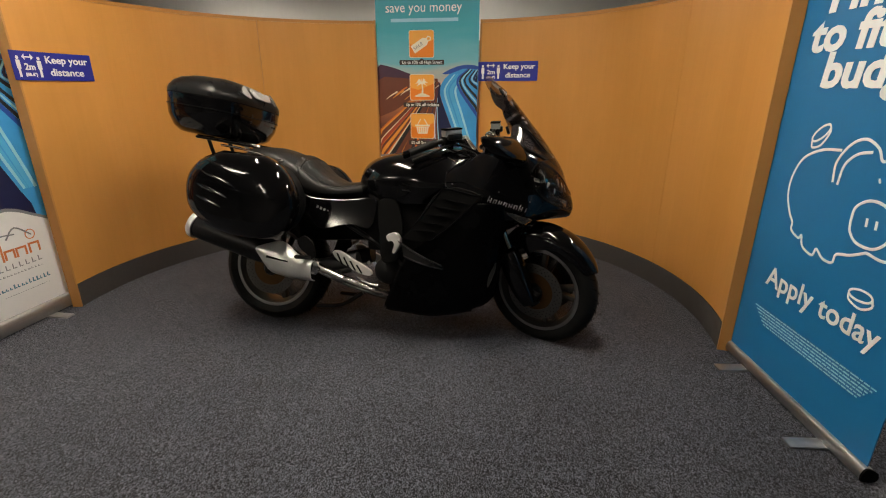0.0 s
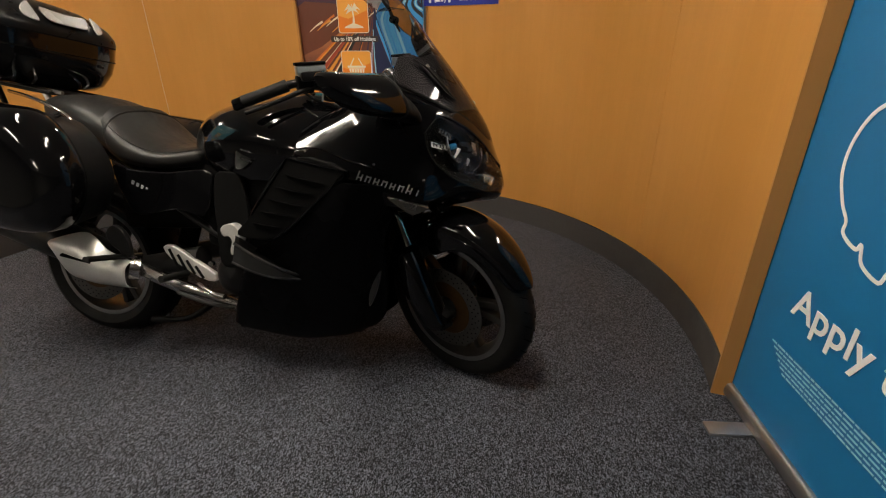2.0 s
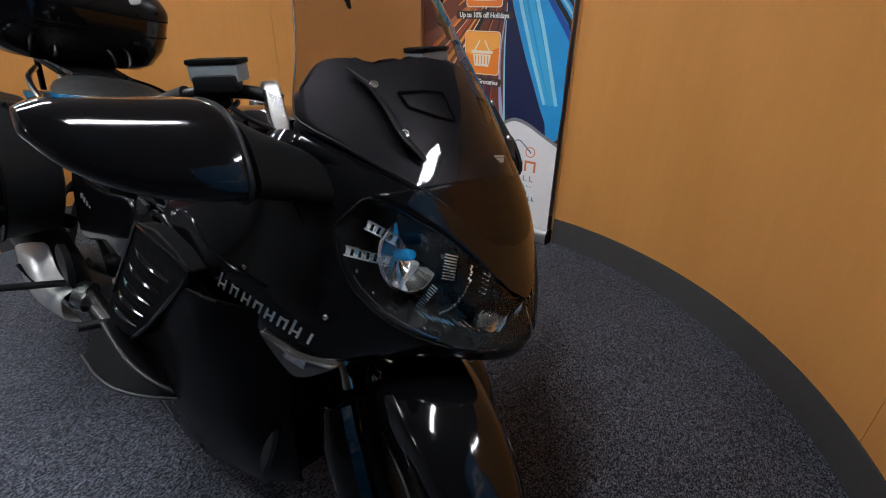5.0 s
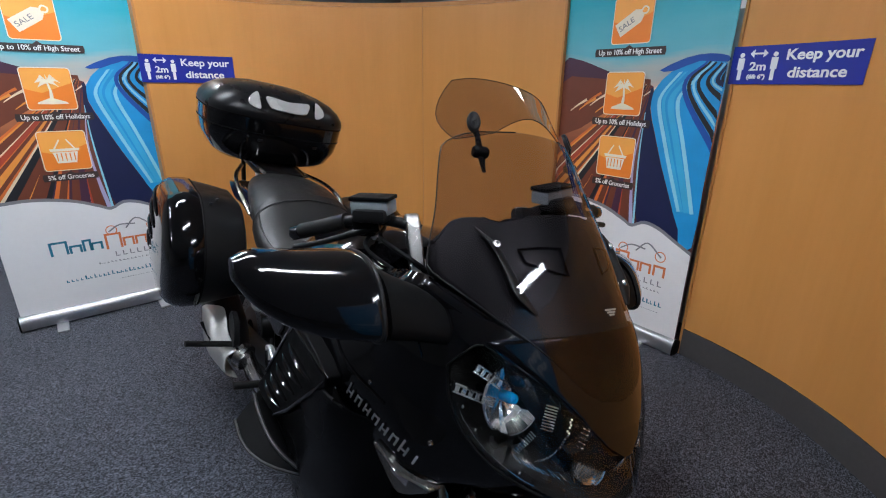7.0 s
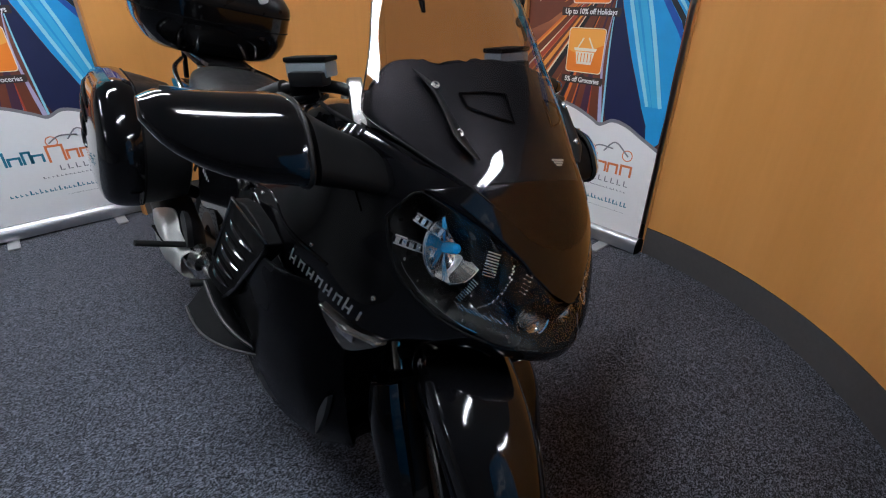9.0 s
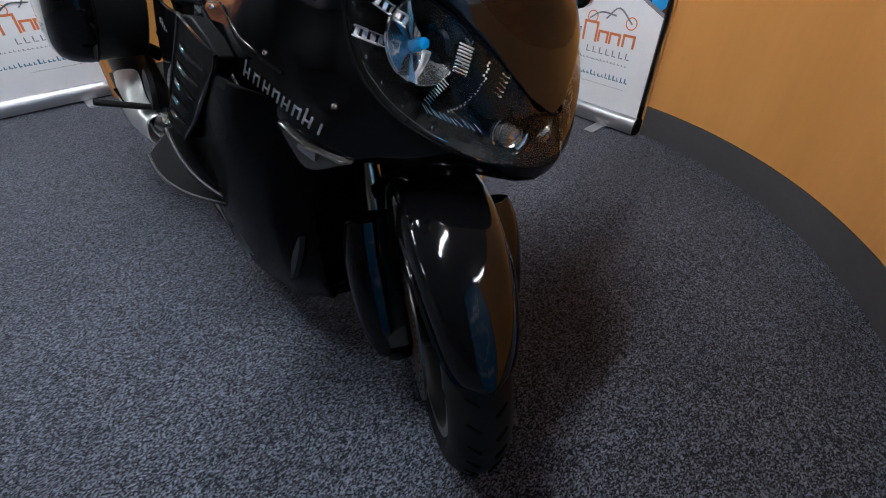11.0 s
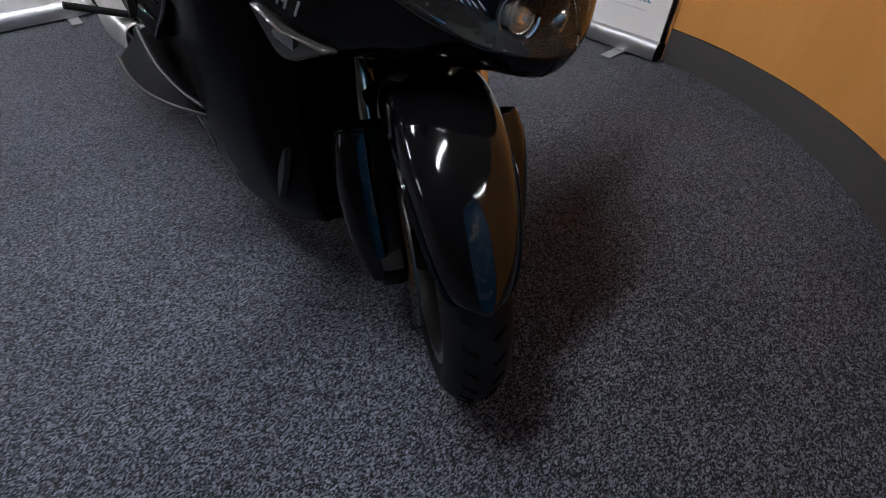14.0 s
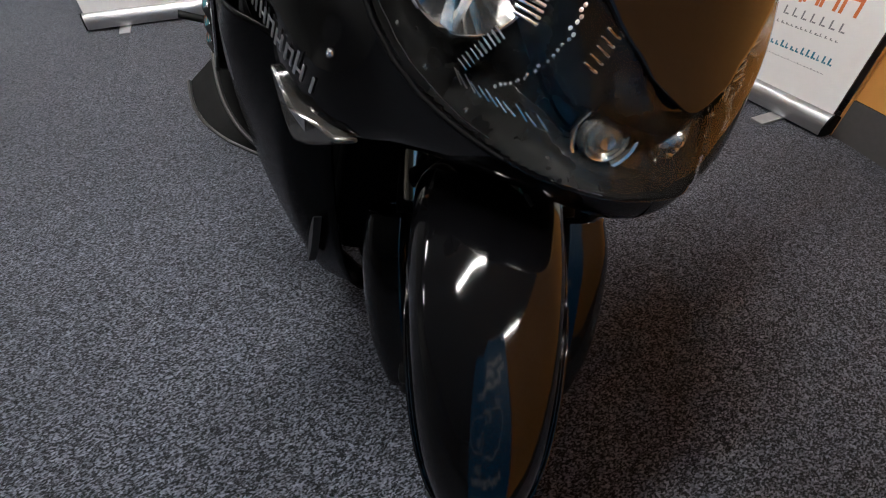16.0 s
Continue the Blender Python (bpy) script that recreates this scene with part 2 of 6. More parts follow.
def box(size, at=(0, 0, 0), rot=(0, 0, 0), bevel=0.0, seg=2, bm=None, taper=1.0):
    """A bevelled block; taper narrows its top."""
    tmp = bmesh.new()
    bmesh.ops.create_cube(tmp, size=1.0)
    for v in tmp.verts:
        k = taper if v.co.z > 0 else 1.0
        v.co = Vector((v.co.x * size[0] * k, v.co.y * size[1] * k, v.co.z * size[2]))
    if bevel:
        bmesh.ops.bevel(tmp, geom=tmp.edges[:] + tmp.verts[:], offset=bevel, segments=seg, affect="EDGES", profile=0.6)
    tmp.transform(pose(*at, *rot))
    return join(bm, tmp)


def join(bm, tmp):
    if bm is None:
        return tmp
    me = bpy.data.meshes.new("tmp")
    tmp.to_mesh(me)
    bm.from_mesh(me)
    tmp.free()
    bpy.data.meshes.remove(me)
    return bm


def lathe(profile, seg=48, closed=True, bm=None, at=(0, 0, 0), rot=(0, 0, 0)):
    """Spins (radius, y) pairs round the y axis."""
    tmp = bmesh.new()
    rings = []
    for k in range(seg):
        a = 2 * math.pi * k / seg
        rings.append([tmp.verts.new((r * math.cos(a), y, r * math.sin(a))) for r, y in profile])
    m = len(profile)
    for k in range(seg):
        p, q = rings[k], rings[(k + 1) % seg]
        for i in range(m if closed else m - 1):
            j = (i + 1) % m
            tmp.faces.new((p[i], p[j], q[j], q[i]))
    tmp.transform(pose(*at, *rot))
    return join(bm, tmp)


def spline(points, n):
    """Points of a Catmull-Rom curve through the given ones, n to a span."""
    pts = [Vector(p) for p in points]
    ext = [pts[0] * 2 - pts[1]] + pts + [pts[-1] * 2 - pts[-2]]
    out = []
    for i in range(1, len(ext) - 2):
        a, b, c, d = ext[i - 1:i + 3]
        for k in range(n):
            t = k / n
            out.append(0.5 * ((2 * b) + (c - a) * t + (2 * a - 5 * b + 4 * c - d) * t * t + (3 * b - a - 3 * c + d) * t ** 3))
    out.append(pts[-1])
    return out


def tube(points, radius, seg=10, smooth_n=4, bm=None, cap=True, flat=1.0):
    """A round bar along a smooth curve; radius may be one number or a list along the points."""
    tmp = bmesh.new()
    path = spline(points, smooth_n) if smooth_n > 1 and len(points) > 2 else [Vector(p) for p in points]
    rs = radius if isinstance(radius, (list, tuple)) else [radius] * len(points)
    rad = [float(np.interp(i / (len(path) - 1) * (len(rs) - 1), range(len(rs)), rs)) for i in range(len(path))]
    rings, up = [], None
    for i, p in enumerate(path):
        d = (path[min(i + 1, len(path) - 1)] - path[max(i - 1, 0)]).normalized()
        if up is None:
            up = Vector((0, 0, 1)) if abs(d.z) < 0.9 else Vector((1, 0, 0))
        s = d.cross(up).normalized()
        up = s.cross(d).normalized()
        rings.append([tmp.verts.new(p + rad[i] * (s * math.cos(a) + flat * up * math.sin(a))) for a in (2 * math.pi * k / seg for k in range(seg))])
    for p, q in zip(rings, rings[1:]):
        for k in range(seg):
            tmp.faces.new((p[k], p[(k + 1) % seg], q[(k + 1) % seg], q[k]))
    if cap:
        tmp.faces.new(rings[0][::-1])
        tmp.faces.new(rings[-1])
    return join(bm, tmp)


def slab(outline, lift, thick, bm=None, round_n=3):
    """A plate: a smooth closed outline of (a, b) pairs, put in space by lift(a, b, h), h = 0 and thick."""
    pts = [Vector((a, b, 0)) for a, b in outline]
    if round_n > 1:
        n = len(pts)
        ring = []
        for i in range(n):
            a, b, c, d = (pts[(i + k - 1) % n] for k in range(4))
            for k in range(round_n):
                t = k / round_n
                ring.append(0.5 * ((2 * b) + (c - a) * t + (2 * a - 5 * b + 4 * c - d) * t * t + (3 * b - a - 3 * c + d) * t ** 3))
        pts = ring
    tmp = bmesh.new()
    lo = [tmp.verts.new(lift(p.x, p.y, 0)) for p in pts]
    hi = [tmp.verts.new(lift(p.x, p.y, thick)) for p in pts]
    tmp.faces.new(lo[::-1])
    tmp.faces.new(hi)
    for i in range(len(pts)):
        j = (i + 1) % len(pts)
        tmp.faces.new((lo[i], lo[j], hi[j], hi[i]))
    return join(bm, tmp)


def cr(a, b, c, d, t):
    return 0.5 * ((2 * b) + (c - a) * t + (2 * a - 5 * b + 4 * c - d) * t * t + (3 * b - a - 3 * c + d) * t ** 3)


class Skin:
    """A smooth half-body through stations (x, [(y, z), ...]) from the bottom to the top."""

    def __init__(self, stations):
        self.g = np.array([[(x, y, z) for y, z in row] for x, row in stations])

    def at(self, u, v):
        g = self.g
        m, n = g.shape[:2]
        i, j = min(int(u), m - 2), min(int(v), n - 2)
        rows = []
        for k in range(-1, 3):
            r = g[min(max(i + k, 0), m - 1)]
            rows.append(cr(*(r[min(max(j + q, 0), n - 1)] for q in range(-1, 3)), v - j))
        return cr(*rows, u - i)

    def mesh(self, nu, nv, sides=(1, -1), keep=None, off=None, u=(0, None), v=(0, None)):
        m, n = self.g.shape[:2]
        us = np.linspace(u[0], u[1] if u[1] is not None else m - 1, nu)
        vs = np.linspace(v[0], v[1] if v[1] is not None else n - 1, nv)
        P = np.array([[self.at(a, b) for b in vs] for a in us])
        if off is not None:
            du, dv = np.gradient(P, axis=0), np.gradient(P, axis=1)
            N = np.cross(du, dv)
            N /= np.maximum(np.linalg.norm(N, axis=2, keepdims=True), 1e-9)
            s = np.sign((N[..., 1] * 1.0 + N[..., 0] * 0.2).sum()) or 1
            P = P + N * s * np.array([[off(*P[i, j]) for j in range(nv)] for i in range(nu)])[..., None]
        bm = bmesh.new()
        for side in sides:
            V = {}
            for i in range(nu - 1):
                for j in range(nv - 1):
                    c = (P[i, j] + P[i + 1, j + 1]) / 2
                    if keep is not None and not keep(*c):
                        continue
                    q = []
                    for a, b in ((i, j), (i + 1, j), (i + 1, j + 1), (i, j + 1)):
                        if (a, b) not in V:
                            x, y, z = P[a, b]
                            V[a, b] = bm.verts.new((x, y * side, z))
                        q.append(V[a, b])
                    if len(set(q)) == 4:
                        bm.faces.new(q)
        return bm


def inside(poly, x, z):
    hit = False
    for (x0, z0), (x1, z1) in zip(poly, poly[1:] + poly[:1]):
        if (z0 > z) != (z1 > z) and x < (x1 - x0) * (z - z0) / (z1 - z0) + x0:
            hit = not hit
    return hit


def words(name, text, size, place, mat, parent=None, align="LEFT", bold=0.0, shear=0.0, width=None, depth=0.0008):
    """Lettering in the built-in font as a thin raised mesh; place is the pose of its baseline start. width: the length it is set to."""
    cu = bpy.data.curves.new("tmp", "FONT")
    cu.body, cu.size, cu.align_x, cu.shear, cu.extrude, cu.offset = text, size, align, shear, depth, bold
    cu.resolution_u = 3
    tmp = bpy.data.objects.new("tmp", cu)
    me = bpy.data.meshes.new_from_object(tmp)
    bpy.data.objects.remove(tmp)
    xs = [v.co.x for v in me.vertices]
    k = width / (max(xs) - min(xs)) if width else 1.0
    me.transform(place @ Matrix.Diagonal((k, 1, 1, 1)))
    me.name = name
    me.materials.clear()
    me.materials.append(mat)
    ob = new(name, me)
    ob.parent = parent
    return ob

# ---- the room ----
ROOM = (-7.0, 6.5, -6.0, 7.0, 2.75)


def structure(name, bm, mat, label, **kw):
    return tagged(part(name, bm, mat, None, label, **kw), kind="structure")


bm = bmesh.new()
bmesh.ops.create_grid(bm, x_segments=1, y_segments=1, size=0.5)
bm.transform(Matrix.Translation(((ROOM[0] + ROOM[1]) / 2, (ROOM[2] + ROOM[3]) / 2, 0)) @ Matrix.Diagonal((ROOM[1] - ROOM[0], ROOM[3] - ROOM[2], 1, 1)))
structure("floor", bm, CARPET, "grey speckled loop-pile carpet floor", smooth=False)
x0, x1, y0, y1, top = ROOM
structure("wall_north", box((x1 - x0 + 0.4, 0.2, top), ((x0 + x1) / 2, y1 + 0.1, top / 2)), WALL_PAINT, "pale grey painted back wall", smooth=False)
# assumed walls close the room, coloured dark so the black lacquer reflects little
structure("wall_south", box((x1 - x0 + 0.4, 0.2, top), ((x0 + x1) / 2, y0 - 0.1, top / 2)), SHADE_PAINT, "assumed far wall, darkened in place of a dim room", smooth=False)
structure("wall_east", box((0.2, y1 - y0, top), (x1 + 0.1, (y0 + y1) / 2, top / 2)), SHADE_PAINT, "assumed far wall, darkened in place of a dim room", smooth=False)
structure("wall_west", box((0.2, y1 - y0, top), (x0 - 0.1, (y0 + y1) / 2, top / 2)), SHADE_PAINT, "assumed far wall, darkened in place of a dim room", smooth=False)
bm = box((x1 - x0, y1 - y0, 0.1), ((x0 + x1) / 2, (y0 + y1) / 2, top + 0.05))
for k in range(int((x1 - x0) / 0.6) + 1):
    box((0.022, y1 - y0, 0.006), (x0 + 0.6 * k, (y0 + y1) / 2, top - 0.003), bm=bm)
for k in range(int((y1 - y0) / 0.6) + 1):
    box((x1 - x0, 0.022, 0.006), ((x0 + x1) / 2, y0 + 0.6 * k, top - 0.005), bm=bm)
structure("ceiling", bm, CEIL, "white suspended tile ceiling", smooth=False)

# recessed long ceiling lights
LIGHTS = [(-3.9, -3.9), (-3.9, -0.9), (-3.9, 2.1), (-0.05, 1.75), (-1.80, 1.75), (-3.9, 5.4), (-0.9, 5.4), (1.70, 2.65)]
first = None
for x, y in LIGHTS:
    if first is None:
        first = new("ceiling_light")
        first.matrix_basis = pose(x, y, top - 0.012)
        bm = box((0.16, 0.02, 0.03), (0, 0.56, 0), bevel=0.003)
        box((0.16, 0.02, 0.03), (0, -0.56, 0), bevel=0.003, bm=bm)
        box((0.02, 1.10, 0.03), (0.07, 0, 0), bevel=0.003, bm=bm)
        box((0.02, 1.10, 0.03), (-0.07, 0, 0), bevel=0.003, bm=bm)
        part("frame", bm, PRINT_WHITE, first)
        part("diffuser", box((0.12, 1.10, 0.01), (0, 0, 0.0)), LAMP_WHITE, first, "glowing white diffuser", smooth=False)
        tagged(first, "long recessed ceiling light with glowing diffuser", "ceiling light", "ceiling lights")
    else:
        copy_thing(first, pose(x, y, top - 0.012))

# ---- curved display walls ----
WALL_H = 1.80


def arc_block(cx, cy, r0, r1, a0, a1, z0, z1, n, bm=None):
    """A curved block between two radii, angles in degrees."""
    tmp = bmesh.new()
    rows = []
    for k in range(n + 1):
        a = radians(a0 + (a1 - a0) * k / n)
        c, s = math.cos(a), math.sin(a)
        rows.append([tmp.verts.new((cx + r * c, cy + r * s, z)) for r, z in ((r0, z0), (r1, z0), (r1, z1), (r0, z1))])
    for p, q in zip(rows, rows[1:]):
        for k in range(4):
            tmp.faces.new((p[k], p[(k + 1) % 4], q[(k + 1) % 4], q[k]))
    tmp.faces.new(rows[0])
    tmp.faces.new(rows[-1][::-1])
    return join(bm, tmp)


def display_wall(cx, cy, r, a0, a1, joints, label):
    wall = new("display_wall")
    cuts = [a0] + list(joints) + [a1]
    gap = math.degrees(0.0012 / r)
    for p, q in zip(cuts, cuts[1:]):
        part("panel", arc_block(cx, cy, r, r + 0.045, p + gap, q - gap, 0.148, WALL_H, 24), VENEER, wall)
    part("plinth", arc_block(cx, cy, r - 0.004, r + 0.04, a0, a1, 0.0, 0.145, 60), PLINTH, wall, "dark grey plinth strip")
    part("top_edge", arc_block(cx, cy, r - 0.003, r + 0.048, a0, a1, WALL_H + 0.001, WALL_H + 0.025, 60), EDGING, wall)
    for a, s in ((a0, -1), (a1, 1)):
        d = math.degrees(0.012 / r)
        part("end_post", arc_block(cx, cy, r - 0.005, r + 0.050, a, a + s * d, 0.0, WALL_H + 0.026, 2), EDGING, wall, "beech end post")
    return tagged(wall, label, "display wall", "curved display walls")


WB = (-0.473, 2.594, 1.605)
WA = (-1.071, 2.541, 1.590)
display_wall(*WB, -8.6, 84.0, (24.0,), "curved beech-veneer display wall with dark plinth, ending beside blue banner")
display_wall(*WA, 94.5, 188.5, (128.0,), "curved beech-veneer display wall with dark plinth, between two pull-up banners")


# added sheet whose dark colour stands for shade in the gap beside the banner
structure("gap_shade_panel", box((1.5, 0.03, 1.70), (-0.76, 4.55, 0.85)), SHADE_PAINT, "added dark grey panel standing in for shade behind banner", smooth=False)


def distance_sign(w, a, z, label):
    """A bent vinyl sign: the blue field and white lettering follow the wall."""
    sign = new("distance_sign")
    wd, ht = 0.505, 0.150
    cx, cy, r = w

    def lay(me, lift):
        for v in me.vertices:
            an = radians(a) - v.co.x / r
            rr = r - 0.004 - lift - v.co.z
            v.co = Vector((cx + rr * math.cos(an), cy + rr * math.sin(an), z + v.co.y))

    bm = bmesh.new()
    bmesh.ops.create_grid(bm, x_segments=16, y_segments=2, size=0.5)
    bm.transform(Matrix.Diagonal((wd, ht, 1, 1)))
    ret = bmesh.ops.extrude_face_region(bm, geom=bm.faces[:])
    for v in ret["geom"]:
        if isinstance(v, bmesh.types.BMVert):
            v.co.z += 0.0015
    ob = part("field", bm, SIGN_BLUE, sign, smooth=False)
    lay(ob.data, 0.0)
    rows = (("lettering", "Keep your", 0.055, -0.040, 0.018, 0.265), ("lettering", "distance", 0.055, -0.022, -0.048, 0.212), ("lettering", "2m", 0.046, -0.176, -0.020, 0.066), ("lettering", '(6ft 6")', 0.022, -0.180, -0.052, 0.074))
    for nm, tx, sz, px, py, wid in rows:
        ob = words(nm, tx, sz, pose(px, py, 0), PRINT_WHITE, sign, bold=0.0012, width=wid)
        lay(ob.data, 0.003)
    for px in (-0.212, -0.080):
        bm = lathe([(0.0001, 0), (0.0095, 0), (0.0095, 0.001), (0.0001, 0.001)], 14, rot=(90, 0, 0), at=(px, 0.040, 0))
        box((0.026, 0.045, 0.001), (px, 0.006, 0), bm=bm)
        box((0.015, 0.045, 0.001), (px, -0.036, 0), bm=bm)
        ob = part("symbol", bm, PRINT_WHITE, sign, "plain white block", smooth=False)
        lay(ob.data, 0.003)
    bm = box((0.044, 0.007, 0.001), (-0.146, 0.045, 0))
    for s in (1, -1):
        slab([(s * 0.036, 0), (s * 0.018, 0.016), (s * 0.018, -0.016)], lambda p, q, h: Vector((-0.146 + p, 0.045 + q, h)), 0.001, bm, 1)
    ob = part("arrow", bm, PRINT_WHITE, sign, smooth=False)
    lay(ob.data, 0.003)
    return tagged(sign, label, "wall sign", "distance signs")


distance_sign(WB, 75.8, 1.43, "blue and white distance sign stuck on beech wall beside banner")
distance_sign(WA, 180.5, 1.415, "blue and white distance sign stuck on beech wall near its end")

# ---- pull-up banners ----


def banner_frame(b, w, h, left_feet, size=1.0):
    """Cassette, feet and top rail in the banner's own frame: x to the right, y back, z up."""
    bm = slab([(-0.035, 0.0), (0.045, 0.0), (0.045, 0.05), (0.0, 0.078), (-0.03, 0.066)], lambda p, q, k: Vector((k - w / 2 - 0.012, p * size, q * size + 0.012)), w + 0.024, None, 2)
    part("cassette", bm, ALU, b, "silver aluminium cassette", angle=50)
    for s in (-1, 1):
        part("end_cap", slab([(-0.037, 0.0), (0.047, 0.0), (0.047, 0.052), (0.0, 0.08), (-0.032, 0.068)], lambda p, q, k: Vector((s * (w / 2 + 0.012) + k - 0.004, p * size, q * size + 0.011)), 0.008, None, 2), MATT_BLACK, b)
        part("foot", box((0.055, 0.20, 0.010), (s * w * 0.30, -0.055, 0.006), bevel=0.003), ALU, b)
    part("top_rail", box((w, 0.022, 0.03), (0, 0.0, h + 0.012), bevel=0.006), ALU, b)


def flat(outline, y, mat, name, b, n=3, label=""):
    """A printed shape: an outline in x and z, lying on the banner's front at y."""
    return part(name, slab(outline, lambda p, q, k: Vector((p, y + k, q)), 0.0004, None, n), mat, b, label, smooth=False)


def front(x, z, y):
    """Pose of lettering on a banner's front."""
    return pose(x, y, z, 90, 0, 0)


def sky_print():
    """Printed dusk sky: teal above, cream and orange at the horizon, dark red below."""
    m, n, l, b = nodes_of("printed_dusk")
    co = n.new("ShaderNodeTexCoord")
    sp = n.new("ShaderNodeSeparateXYZ")
    l.new(co.outputs["Object"], sp.inputs[0])
    no = n.new("ShaderNodeTexNoise")
    no.inputs["Scale"].default_value, no.inputs["Detail"].default_value = 3.0, 5
    mp = n.new("ShaderNodeMapping")
    mp.inputs["Scale"].default_value = (0.7, 1, 3.0)
    l.new(co.outputs["Object"], mp.inputs[0])
    l.new(mp.outputs[0], no.inputs["Vector"])
    ad = n.new("ShaderNodeMath")
    ad.operation = "MULTIPLY_ADD"
    ad.inputs[1].default_value = 0.22
    l.new(no.outputs["Fac"], ad.inputs[0])
    l.new(sp.outputs["Z"], ad.inputs[2])
    rg = n.new("ShaderNodeMapRange")
    rg.inputs["From Min"].default_value, rg.inputs["From Max"].default_value = 0.7, 2.2
    l.new(ad.outputs[0], rg.inputs[0])
    rp = n.new("ShaderNodeValToRGB")
    e = rp.color_ramp.elements
    e[0].position, e[0].color = 0.0, (0.06, 0.012, 0.012, 1)
    e[1].position, e[1].color = 1.0, (0.03, 0.30, 0.40, 1)
    for p, c in ((0.28, (0.16, 0.05, 0.03, 1)), (0.43, (0.50, 0.17, 0.06, 1)), (0.50, (0.58, 0.42, 0.32, 1)), (0.60, (0.14, 0.42, 0.50, 1)), (0.78, (0.03, 0.36, 0.46, 1))):
        k = e.new(p)
        k.color = c
    l.new(rg.outputs[0], rp.inputs[0])
    l.new(rp.outputs[0], b.inputs["Base Color"])
    b.inputs["Roughness"].default_value = 0.5
    return m


DUSK = sky_print()
INK = {k: plain("ink_" + k, c, 0.5, vary=0.12, scale=9) for k, c in dict(
    orange=(0.62, 0.15, 0.02), rust=(0.36, 0.05, 0.02), sky=(0.06, 0.38, 0.66), amber=(0.72, 0.28, 0.04), brown=(0.14, 0.035, 0.015), plum=(0.055, 0.018, 0.045), lilac=(0.42, 0.36, 0.55),
    navy=(0.006, 0.010, 0.055), blue=(0.012, 0.07, 0.34), azure=(0.03, 0.28, 0.62), pale=(0.28, 0.58, 0.72), black=(0.008, 0.008, 0.012), cream=(0.74, 0.60, 0.45)).items()}


def streak(b, p0, p1, p2, w0, w1, ink, y):
    """A tapered light trail from p0 over p1 to p2."""
    pts = spline([(p0[0], 0, p0[1]), (p1[0], 0, p1[1]), (p2[0], 0, p2[1])], 8)
    n = len(pts)
    left, right = [], []
    for i, p in enumerate(pts):
        d = (pts[min(i + 1, n - 1)] - pts[max(i - 1, 0)]).normalized()
        w = w0 + (w1 - w0) * i / (n - 1)
        s = Vector((-d.z, 0, d.x)) * w
        left.append(p + s)
        right.append(p - s)
    lim = 0.4265
    ring = [(min(max(q.x, -lim), lim), max(q.z, 0.60)) for q in left + right[::-1]]
    return flat(ring, y, INK[ink], "printed_streak", b, 1)


